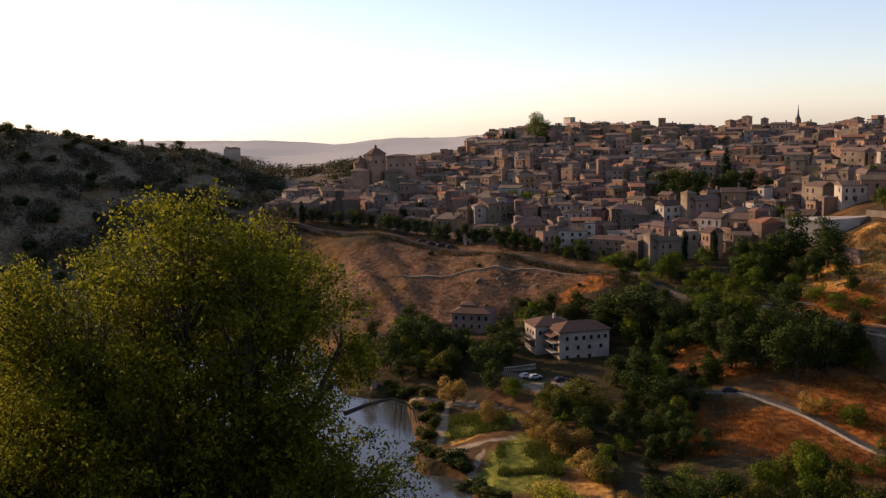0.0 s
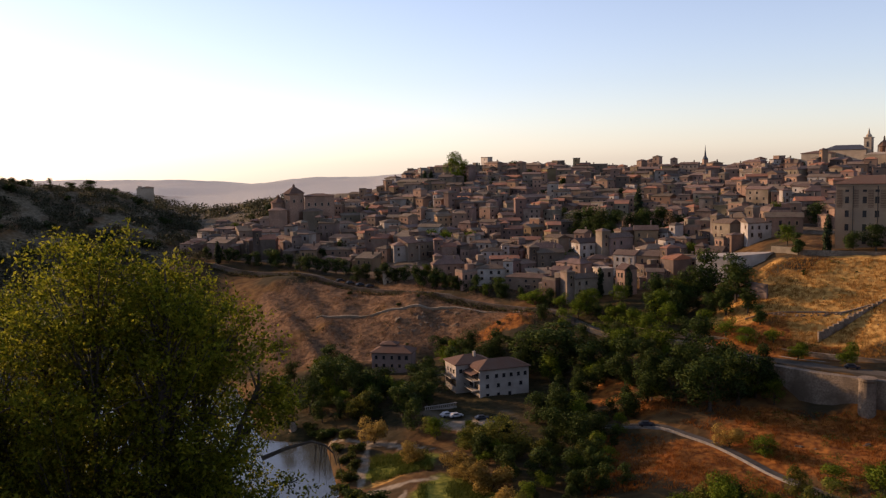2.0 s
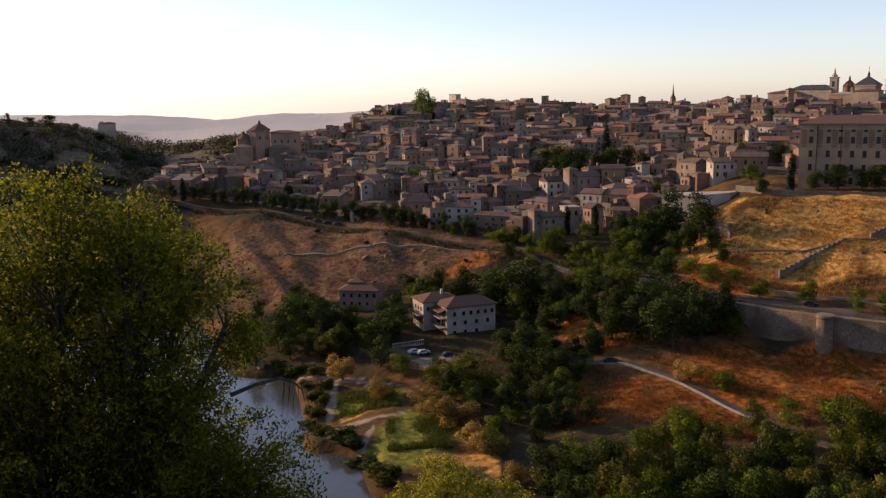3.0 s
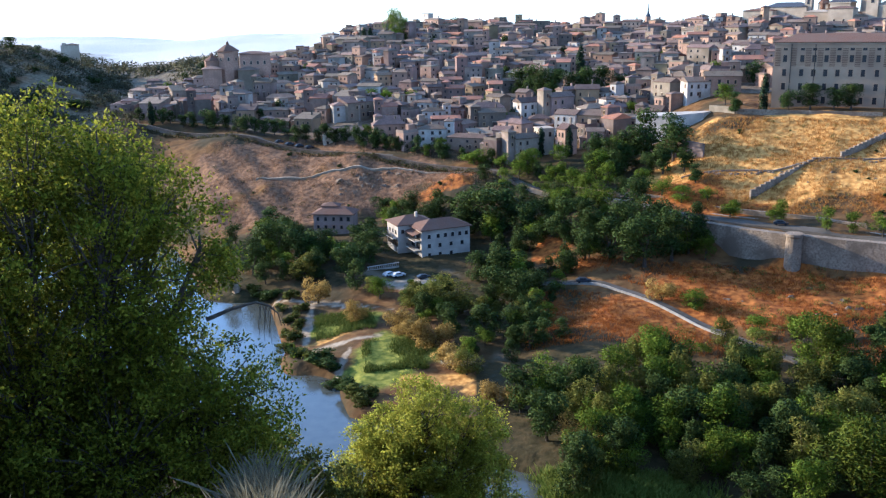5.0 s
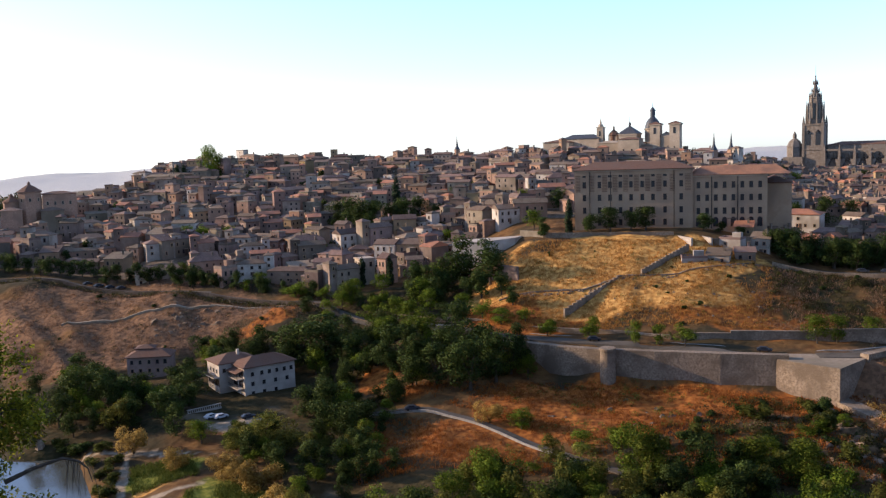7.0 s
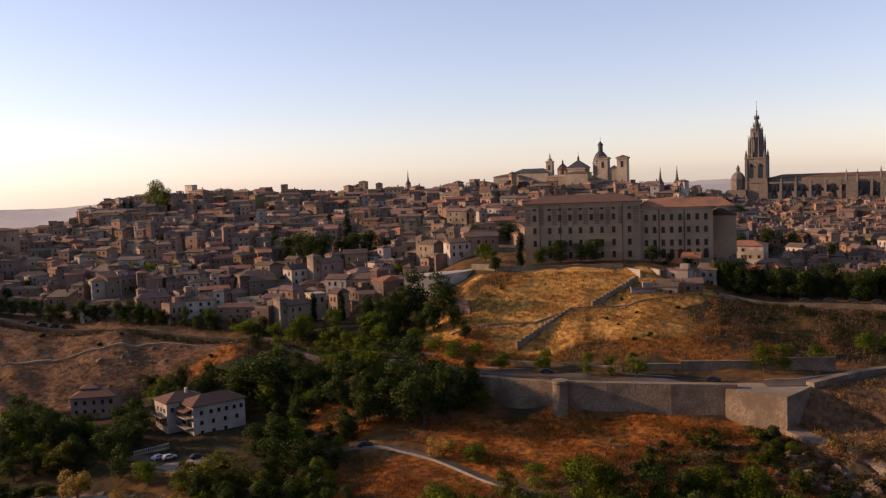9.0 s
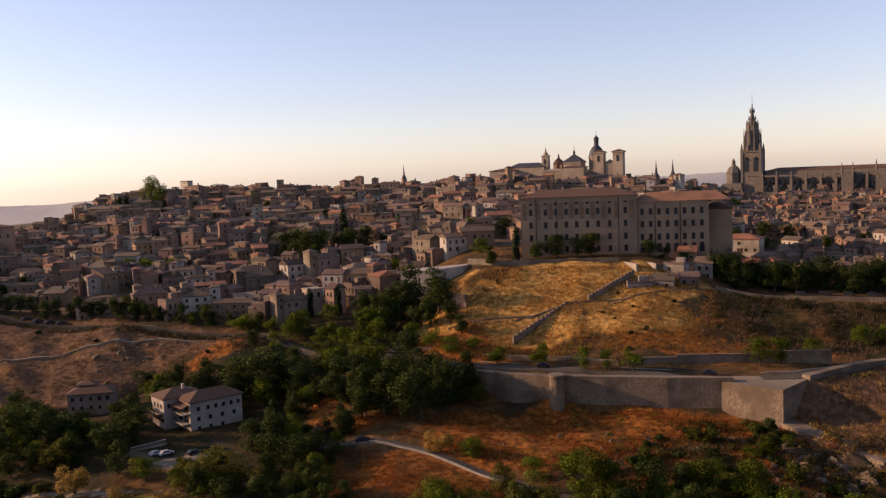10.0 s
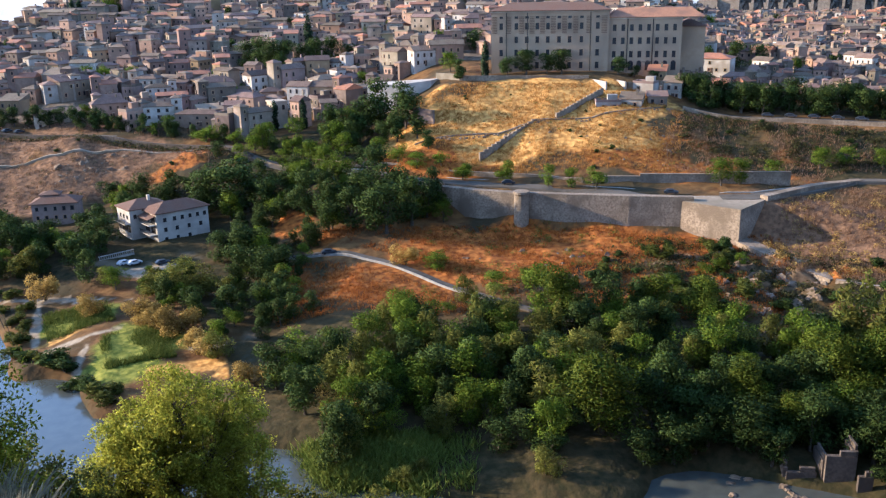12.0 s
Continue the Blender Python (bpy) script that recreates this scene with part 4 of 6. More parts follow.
# ---- the long seminary-like building on its terrace ----
def long_building():
    (x0, y0), (x1, y1) = at(29.1, 366), at(36.35, 365)
    turn = math.degrees(math.atan2(y1 - y0, x1 - x0))
    L1, L2 = math.hypot(x1 - x0, y1 - y0), 28.0
    e = thing("college", pose(x0, y0, 48.6, 0, 0, turn), "long four-storey plastered college with brick piers and tile roof", "building")
    H1, H2, dp = 24.0, 21.0, 15.0
    part("left_wing", Solid().box(L1 / 2, dp / 2, -5, L1, dp, H1 + 5), COLLEGE, e)
    part("right_wing", Solid().box(L1 + L2 / 2, dp / 2 + 1.0, -5, L2, dp, H2 + 5), COLLEGE, e)
    part("roof", Solid().hip(L1 / 2, dp / 2, H1, L1 + 1.6, dp + 1.6, 3.2), TILE_BROWN, e)
    part("roof", Solid().hip(L1 + L2 / 2 + 4, dp / 2 + 1.0, H2, L2 + 9.0, dp + 1.4, 3.6, L2), TILE_RED2, e)
    part("cornice", Solid().box(L1 / 2, -0.12, H1 - 0.55, L1 + 0.5, 0.5, 0.5), STONE_PALE, e)
    part("cornice", Solid().box(L1 + L2 / 2, 0.88, H2 - 0.5, L2, 0.5, 0.45), STONE_PALE, e)
    part("rear_wing", Solid().box(L1 + L2 + 4.5, dp / 2 + 11, -5, 11, 20, H2 + 1), COLLEGE, e)
    part("roof", Solid().hip(L1 + L2 + 4.5, dp / 2 + 11, H2 - 4, 12, 21, 3.0), TILE_BROWN, e)
    big, small = window_mesh(1.4, 2.5, COLLEGE), window_mesh(1.4, 0.9, COLLEGE)
    arch = window_mesh(1.9, 2.8, BRICK, True)
    cols = [0.085, 0.215, 0.305, 0.395, 0.485, 0.58, 0.67, 0.77, 0.905]
    for c in cols:
        put_window(small, e, c * L1, 0, 21.6)
        for z in (18.2, 13.0, 7.9, 3.0):
            put_window(big, e, c * L1, 0, z)
    for c in (0.15, 0.26, 0.35, 0.44, 0.53, 0.625, 0.72, 0.83, 0.96, 0.03):
        s = Solid()
        for k in range(11):
            s.box(c * L1, -0.05, 15.4 + k * 0.62, 1.9 if c < 0.9 else 2.2, 0.22, 0.34)
        part("brick_pier", s, BRICK_DARK, e)
    for k in range(8):
        x = L1 + 2.2 + k * 3.3
        for z in (17.2, 12.2, 7.0):
            put_window(big, e, x, 1.0, z)
        put_window(arch, e, x, 1.0, 2.2)
    for c in (0.13, 0.31, 0.845):
        part("downpipe", Solid().lathe(c * L1, -0.15, [(0.14, 0), (0.14, H1 - 0.5)], 6), IRON, e)
    for x in (L1 + 7.2, L1 + 17.0):
        part("downpipe", Solid().lathe(x, 0.85, [(0.14, 0), (0.14, H2 - 0.5)], 6), IRON, e)
    s = Solid()
    for x in (8, 20, 34):
        s.box(x, dp * 0.6, H1 + 1.0, 0.9, 0.9, 2.6)
    part("chimneys", s, BRICK, e)


BRICK_DARK = mat("dark old brick", (0.2, 0.125, 0.075), (0.28, 0.18, 0.11), 1.2, 0.95, 0.3, (0.16, 0.1, 0.065), 0.2)
COLLEGE = mat("warm grey-pink plaster", (0.42, 0.285, 0.17), (0.49, 0.345, 0.215), 0.4, 0.95, 0.1, (0.34, 0.24, 0.155), 0.1)
TILE_RED2 = mat("orange clay roof tile", (0.36, 0.16, 0.075), (0.46, 0.23, 0.12), 2.5, 0.95, 0.6, (0.28, 0.14, 0.08), 0.2, dist=0.12)
long_building()


# ---- the cathedral ----
def cathedral():
    x0, y0 = at(43.3, 680)
    xe, ye = at(54.5, 668)
    turn = math.degrees(math.atan2(ye - y0, xe - x0))
    e = thing("cathedral", pose(x0, y0, 53, 0, 0, turn), "grey stone gothic cathedral with one tall spired tower", "cathedral")
    sh = Solid().box(0, 0, -6, 13.2, 13.2, 44.5)
    for sx in (-1, 1):
        for sy in (-1, 1):
            part("pinnacle", Solid().box(sx * 6.3, sy * 6.3, -6, 1.7, 1.7, 45.5).lathe(sx * 6.3, sy * 6.3, [(0.9, 39.5), (0.7, 41.5), (0.05, 44.5)], 6), STONE_GREY, e)
    sh.box(0, 0, 20.5, 14.2, 14.2, 0.9).box(0, 0, 37.6, 14.4, 14.4, 1.2)
    part("tower_shaft", sh, STONE_GREY, e)
    # belfry openings are dark slabs on the walls, in place of shaded voids
    for x in (-3.2, 3.2):
        bell = Solid()
        bell.box(x, -6.55, 24, 3.0, 0.5, 8.5).lathe(x, -6.55, [(1.7, 32.3), (1.7, 32.9), (0.2, 34.6)], 4)
        part("belfry_opening", bell, GLASS, e)
    part("belfry_opening", Solid().box(-6.55, 0, 24, 0.5, 4, 9), GLASS, e)
    oc = Solid().lathe(0, 0, [(4.7, 38.5), (4.5, 48), (4.0, 56), (4.3, 56.2), (4.3, 57), (3.0, 57.1)], 8, 0, math.pi / 8)
    for k in range(8):
        t = math.pi / 4 * k + math.pi / 8
        part("pinnacle", Solid().lathe(5.9 * math.cos(t), 5.9 * math.sin(t), [(0.7, 38.5), (0.5, 46), (0.4, 50), (0.05, 55)], 5), STONE_GREY, e)
        part("pinnacle", Solid().lathe(4.1 * math.cos(t), 4.1 * math.sin(t), [(0.45, 50), (0.35, 57.5), (0.05, 61)], 5), STONE_GREY, e)
    part("octagon", oc, STONE_GREY, e)
    for k in range(8):
        t = math.pi / 4 * k
        op = Solid()
        op.box(4.3 * math.cos(t), 4.3 * math.sin(t), 42, 0.6, 1.4, 11, math.degrees(t))
        part("belfry_opening", op, GLASS, e)
    sp = Solid().lathe(0, 0, [(2.7, 57.1), (1.9, 61), (2.3, 61.2), (2.3, 61.6), (1.5, 61.7), (1.0, 66), (1.4, 66.2), (1.4, 66.5), (0.8, 66.6), (0.3, 71), (0.6, 71.2), (0.15, 72), (0.08, 79)], 8)
    for z, r in ((58.5, 3.1), (62, 2.5), (67, 1.6)):
        for k in range(8):
            t = math.pi / 4 * k
            sp.lathe(r * math.cos(t), r * math.sin(t), [(0.3, z - 1.4), (0.25, z), (0.03, z + 2)], 4)
    part("spire", sp, SLATE_GREY, e)
    # the chapel with its dome in front of the tower
    ch = Solid().box(-12.5, -4, -6, 13, 12, 22).lathe(-12.5, -4, [(5.2, 16), (5.2, 23), (5.5, 23.2), (5.0, 24.5), (3.6, 27.2), (1.3, 29), (1.3, 31.5), (0.1, 34)], 8)
    part("chapel", ch, STONE_GREY, e)
    # nave, aisles, buttresses
    L = 132.0
    n = Solid().box(8 + L / 2, 10, -6, L, 16, 29.5).box(8 + L / 2, 6, -6, L, 26, 20)
    part("nave", n, STONE_GREY, e)
    part("nave_roof", Solid().hip(8 + L / 2, 10, 23.5, L + 1, 16.5, 2.4), TILE_BROWN, e)
    a = Solid().box(8 + L / 2, -6, -6, L, 16, 13)
    part("aisle", a, STONE_GREY, e)
    part("aisle_roof", Solid().hip(8 + L / 2, -6, 7, L, 16.5, 2.2), TILE, e)
    bay = 9.6
    for k in range(13):
        x = 12.5 + k * bay
        b = Solid().box(x - bay / 2, -6.2, -6, 1.7, 4.2, 24).box(x - bay / 2, -2, 12, 1.2, 9, 6)
        b.lathe(x - bay / 2, -7.2, [(1.1, 18), (0.9, 20.5), (0.05, 24.5)], 4, 0, math.pi / 4)
        part("buttress", b, STONE_GREY, e)
        w = Solid()
        ww, n8 = 2.9, 8
        vs = [(x + ww * math.cos(math.pi * i / n8), -7.06, 16.0 + ww * math.sin(math.pi * i / n8)) for i in range(n8 + 1)]
        w.add(vs + [(x + ww, -7.06, 9.0), (x - ww, -7.06, 9.0)], [tuple(range(n8, -1, -1)) + (n8 + 2, n8 + 1)[::-1][::-1]])
        part("arched_window", w, GLASS, e)
        part("parapet", Solid().box(x, -7.0, 19.6, bay - 1.9, 0.6, 1.3), STONE_GREY, e)
    for x0_, hh in ((63, 28.5), (84, 30), (112, 29)):
        t = Solid().box(x0_, -3, -6, 7.5, 13, hh - 1)
        for sx in (-1, 1):
            t.lathe(x0_ + sx * 3.4, -9, [(0.9, hh - 8), (0.8, hh - 5), (0.05, hh)], 5)
        part("transept_tower", t, STONE_GREY, e)
    # a dark sheet stands for the shade inside the arch
    part("transept_arch", Solid().add([(74 + 6.0 * math.cos(math.pi * i / 10), -7.2, 15 + 6.0 * math.sin(math.pi * i / 10)) for i in range(11)] + [(80, -7.2, 8), (68, -7.2, 8)], [tuple(range(10, -1, -1)) + (12, 11)]), GLASS, e)


SLATE_GREY = mat("weathered grey spire stone", (0.14, 0.12, 0.1), (0.22, 0.19, 0.16), 1.0, 0.8, 0.3)
cathedral()


# ---- the domed church on the ridge ----
def ridge_church():
    az0, d0 = 33.0, 612
    e = thing("church", pose(*at(az0, d0), 64, 0, 0, facing(az0, -16)), "pale domed baroque church with twin square towers on the ridge", "church")
    def X(az):
        return d0 * math.tan(radians(az - az0))
    body = Solid().box(X(33.6), 6, -6, 26, 16, 25).box(X(32.9), -3, -6, 15.5, 12, 24.5).box(X(31.5), -2, -6, 16, 12, 21.5)
    part("body", body, STONE_PALE, e)
    part("gable_front", Solid().box(X(34.85), 0, -6, 9, 9, 28).hip(X(34.85), 0, 22, 9, 9.4, 3.4, 0.4), STONE_PALE, e)
    part("front_house", Solid().box(X(35.2), -22, -12, 20, 11, 22).hip(X(35.2), -22, 10, 21, 12, 1.8, None, 1), [PLASTER, TILE_BROWN], e)
    part("front_house", Solid().box(X(33.2), -22, -12, 14, 10, 33).hip(X(33.2), -22, 21, 15, 11, 1.5, None, 1), [STONE_PALE, TILE_BROWN], e)
    part("roof", Solid().hip(X(32.9), -3, 18.5, 16, 12.6, 1.6), TILE_BROWN, e)
    part("roof", Solid().hip(X(31.5), -2, 15.5, 16.6, 12.6, 1.8), TILE_BROWN, e)
    tower_x = (X(34.25), X(35.45))
    for x in tower_x:
        t = Solid().box(x, -2, -6, 6.6, 6.6, 36.3).box(x, -2, 29.6, 7.8, 7.8, 0.7)
        tw = part("bell_tower", t, STONE_PALE, e)
        part("tower_roof", Solid().hip(x, -2, 30.3, 7.9, 7.9, 1.8), TILE_BROWN, tw)
        # dark slab painted as the shade of the bell opening
        part("bell_opening", Solid().box(x, -5.35, 24.0, 1.6, 0.2, 4.0), GLASS, tw)
    dm = Solid().lathe(X(33.8), 8, [(5.3, 14), (5.3, 27), (5.8, 27.3), (5.8, 27.9), (5.0, 28)], 16)
    drum = part("dome_drum", dm, STONE_PALE, e)
    part("dome", Solid().lathe(X(33.8), 8, [(5.2, 27.9), (4.9, 30), (4.1, 32.3), (2.8, 34.2), (1.6, 35.2), (1.6, 39.2), (2.0, 39.4), (1.5, 40.6), (0.5, 41.6), (0.15, 42.4), (0.1, 45)], 16), SLATE, drum)
    part("square_drum", Solid().box(X(32.5), 2, 10, 12, 12, 14).box(X(32.5), 2, 24, 13, 13, 0.7), STONE_PALE, e)
    part("pavilion_roof", Solid().hip(X(32.5), 2, 24.7, 13, 13, 5.4, 0.6).lathe(X(32.5), 2, [(0.8, 29.6), (0.8, 31.5), (0.15, 33), (0.1, 36)], 6), SLATE, e)
    part("lit_block", Solid().box(X(31.6), -11.5, -6, 14.5, 9, 25).hip(X(31.6), -11.5, 19, 15.2, 9.6, 1.6), STONE_PALE, e)
    part("small_dome", Solid().lathe(X(31.35), 6, [(3.6, 10), (3.6, 24), (4.3, 24.2), (2.4, 26.5), (0.6, 28.0), (0.6, 29.4), (0.06, 31)], 8), TILE_BROWN, e)
    part("small_dome_wall", Solid().box(X(31.35), 6, 8, 6.0, 6.0, 15.8), STONE_PALE, e)
    lt = part("slender_tower", Solid().box(X(30.55), 4, -6, 4.4, 4.4, 35.5).box(X(30.55), 4, 29.5, 5.2, 5.2, 0.6).lathe(X(30.55), 4, [(2.0, 30), (1.8, 31.2), (0.7, 32.4), (0.6, 33.4), (0.05, 36)], 8), STONE_PALE, e)
    part("bell_opening", Solid().box(X(30.55), 1.75, 24.0, 1.2, 0.2, 3.4), GLASS, lt)
    part("long_roof", Solid().hip(X(29.3), 6, 22.5, 27, 12, 3.0), SLATE, e)
    part("long_wall", Solid().box(X(29.3), 6, -6, 26, 11, 28.5), STONE_PALE, e)
    part("west_block", Solid().box(X(27.9), 0, -6, 19, 14, 26.5).hip(X(27.9), 0, 20.5, 20, 15, 1.8, None, 1), [STONE_PALE, TILE_BROWN], e)
    for az, z in ((27.3, 12), (27.8, 12), (28.3, 12), (30.9, 10), (31.4, 10), (31.9, 10), (32.9, 14), (33.4, 14)):
        put_window(WIN_TALL, e, X(az), -7.0 if az < 29 else (-16.0 if az < 32.2 else -27.0), z)


ridge_church()


# ---- the brick church at the town's end ----
def brick_church():
    az0, d0 = -4.15, 560
    e = thing("church", pose(*at(az0, d0), 46.5, 0, 0, facing(az0)), "old brick church with an octagonal lantern tower and apse", "church")
    tw = part("lantern_tower", Solid().lathe(0, 0, [(6.6, -6), (6.4, 19.4), (6.9, 19.6), (6.9, 20.1)], 8, 0, math.pi / 8), BRICK, e)
    part("tower_roof", Solid().lathe(0, 0, [(7.3, 20.1), (3.0, 22.9), (0.9, 24.0), (0.8, 25.0), (0.06, 26)], 8, 0, math.pi / 8), TILE_BROWN, tw)
    part("nave", Solid().box(15.5, 3, -6, 18, 13, 24), BRICK, e)
    part("nave_roof", Solid().hip(15.0, 3, 18, 19.5, 14, 1.6), TILE_BROWN, e)
    ap = part("apse", Solid().lathe(-9.5, 1, [(4.6, -6), (4.6, 14.0), (4.9, 14.2), (4.9, 14.8)], 10), BRICK, e)
    part("apse_roof", Solid().lathe(-9.5, 1, [(5.2, 14.8), (1.1, 17.4), (1.0, 18.3), (0.06, 19.6)], 10), TILE_BROWN, ap)
    part("side_chapel", Solid().box(-10, -3, -6, 11, 9, 16).hip(-10, -3, 10, 12, 10, 2.0), BRICK, e)
    part("porch", Solid().box(11, -7, -6, 12, 9, 15).hip(11, -7, 9, 13, 10, 2.0, None, 1), [PLASTER, TILE], e)
    for a in range(8):
        t = math.pi / 4 * a
        put_window(WIN_TALL, tw, 6.15 * math.cos(t), 6.15 * math.sin(t), 15.5, math.degrees(t) + 90)
    for x in (9, 13, 17, 21):
        put_window(WIN_TALL, e, x, -3.5, 13)


brick_church()


# ---- the white house by the river and its neighbour ----
def river_house():
    az0, d0 = 9.0, 284.5
    e = thing("riverside_house", pose(*at(az0, d0), 7.0, 0, 0, facing(az0, 24)), "white three-storey riverside house with balconies and tile roof", "house")
    part("main_block", Solid().box(0.6, 5, -3, 17.4, 10, 12.9), PLASTER_CREAM, e)
    part("roof", Solid().hip(0.6, 5, 9.9, 18.8, 11.4, 2.6), TILE_BROWN, e)
    part("rear_block", Solid().box(-6.5, 13.5, -3, 13, 10, 13.4), PLASTER_CREAM, e)
    part("roof", Solid().hip(-6.5, 13.5, 10.4, 14.2, 11.2, 2.4), TILE_BROWN, e)
    w = window_mesh(1.1, 1.35, PLASTER_CREAM)
    # loggias are closed dark panes that stand for their shaded openings
    loggia = window_mesh(2.6, 1.9, TIMBER)
    for z, xs in ((7.7, (-5.4, -2.2, 0.4, 3.0, 5.6, 8.0)), (4.6, (-5.4, -1.6, 2.4, 6.4)), (1.5, (-5.4, -1.6, 2.4))):
        for x in xs:
            put_window(w, e, x, 0, z)
    for z in (7.6, 4.5):
        put_window(loggia, e, -8.1, 2.8, z, -90)
        put_window(loggia, e, -8.1, 7.2, z, -90)
        b = part("balcony", Solid().box(-9.25, 5, z - 1.3, 2.3, 9.0, 0.25), PLASTER_CREAM, e)
        r = Solid()
        for k in range(13):
            r.box(-10.3, 0.7 + k * 0.72, z - 1.05, 0.07, 0.07, 0.95)
        r.box(-10.3, 5, z - 0.12, 0.09, 8.9, 0.09).box(-9.25, 0.62, z - 0.12, 2.2, 0.09, 0.09)
        part("railing", r, IRON, b)
    part("awning", Solid().add([(-8.1, 0.6, 9.3), (-8.1, 9.4, 9.3), (-10.75, 9.4, 8.5), (-10.75, 0.6, 8.5), (-8.1, 0.6, 9.15), (-8.1, 9.4, 9.15), (-10.75, 9.4, 8.35), (-10.75, 0.6, 8.35)], [(0, 1, 2, 3), (7, 6, 5, 4), (3, 2, 6, 7), (0, 3, 7, 4), (1, 5, 6, 2)]), TILE_BROWN, e)
    for k in range(3):
        put_window(w, e, -11.3 + k * 2.0, 8.5, 8.3)
        put_window(w, e, -13.0, 10.5 + k * 2.6, 8.0, -90)
        put_window(loggia, e, -13.0, 10.2 + k * 3.1, 4.4, -90)
    b = part("balcony", Solid().box(-13.8, 13.5, 6.0, 1.9, 9, 0.25), PLASTER_CREAM, e)
    part("railing", Solid().box(-14.6, 13.5, 6.25, 0.08, 9, 0.9), IRON, b)
    part("chimney", Solid().box(-5, 12, 12.0, 0.8, 0.8, 1.8), PLASTER_CREAM, e)
    t = thing("garden_wall", pose(*at(4.9, 273), ground_z(*at(4.9, 273)), 0, 0, facing(4.9, 24)), "white balustraded garden wall beside the forecourt", "wall")
    s = Solid().box(0, 0, -1, 11, 0.35, 1.4).box(0, 0, 1.3, 11, 0.4, 0.2)
    for k in range(17):
        s.lathe(-5.2 + k * 0.65, 0, [(0.09, 0.4), (0.16, 0.7), (0.08, 1.3)], 6)
    part("balustrade", s, PLASTER_WHITE, t)
    n = thing("house", pose(*at(1.75, 318), 9.3, 0, 0, facing(1.75, -14)), "small two-storey tan house among dark trees", "house")
    part("wall", Solid().box(0, 4, -3, 14.5, 8.5, 9.2), PLASTER, n)
    part("roof", Solid().hip(0, 4, 6.2, 15.8, 9.8, 2.4), TILE_BROWN, n)
    part("upper_wall", Solid().box(-2, 6, 6.0, 6, 5, 2.4).hip(-2, 6, 8.4, 6.8, 5.8, 1.2, None, 1), [PLASTER, TILE_BROWN], n)
    for x in (-5.6, -2.8, 0.2, 3.0, 5.6):
        put_window(WIN, n, x, -0.25, 4.6)
        put_window(WIN_BARE, n, x, -0.25, 1.6)


river_house()

# ---- trees ----
def leaf_cloud(blobs, count, size, rr, shell=0.35, flat=0.0):
    """Leaves strewn through and mostly near the skin of a number of blobs (x, y, z, rx, ry, rz), as short bent blades."""
    g = np.random.RandomState(rr)
    b = np.array(blobs, float)
    vol = (b[:, 3] * b[:, 4] * b[:, 5]) ** 0.67
    k = g.choice(len(b), count, p=vol / vol.sum())
    v = g.normal(size=(count, 3))
    v /= np.linalg.norm(v, axis=1)[:, None]
    r = 1 - shell * g.rand(count) ** 1.6 + 0.12 * g.normal(size=count)
    p = b[k, :3] + v * r[:, None] * b[k, 3:6]
    u = g.normal(size=(count, 3)) + v * 0.2
    u[:, 2] *= 1 - flat
    u /= np.linalg.norm(u, axis=1)[:, None]
    w = np.cross(u, g.normal(size=(count, 3)))
    w /= np.linalg.norm(w, axis=1)[:, None]
    s = size * (0.6 + 0.8 * g.rand(count))[:, None]
    bend = np.cross(u, w) * s * 0.25
    # every blade shows its outer side away from the middle of its clump, and is shaded with the clump
    turn = np.sign((np.cross(-w * 0.5 + u, u * 2) * v).sum(1))[:, None]
    u = u * np.where(turn == 0, 1, turn)
    quad = np.stack([p - u * s, p - w * s * 0.5 + bend, p + u * s, p + w * s * 0.5 + bend], 1).reshape(-1, 3)
    soft = v + 0.35 * g.normal(size=(count, 3)) + np.array((0, 0, 0.15))
    return quad, soft / np.linalg.norm(soft, axis=1)[:, None]


def cloud_mesh(name, quads, m, corners=4):
    quads, soft = quads if isinstance(quads, tuple) else (quads, None)
    me = bpy.data.meshes.new(name)
    n = len(quads) // 4
    quads = quads.reshape(n, 4, 3)[:, :corners]
    me.vertices.add(n * corners)
    me.vertices.foreach_set("co", quads.ravel())
    me.loops.add(n * corners)
    me.loops.foreach_set("vertex_index", np.arange(n * corners))
    me.polygons.add(n)
    me.polygons.foreach_set("loop_start", np.arange(n) * corners)
    me.materials.append(m)
    me.update(calc_edges=True)
    if soft is not None:
        me.polygons.foreach_set("use_smooth", [True] * n)
        me.normals_split_custom_set_from_vertices(np.repeat(soft, corners, 0))
    return me


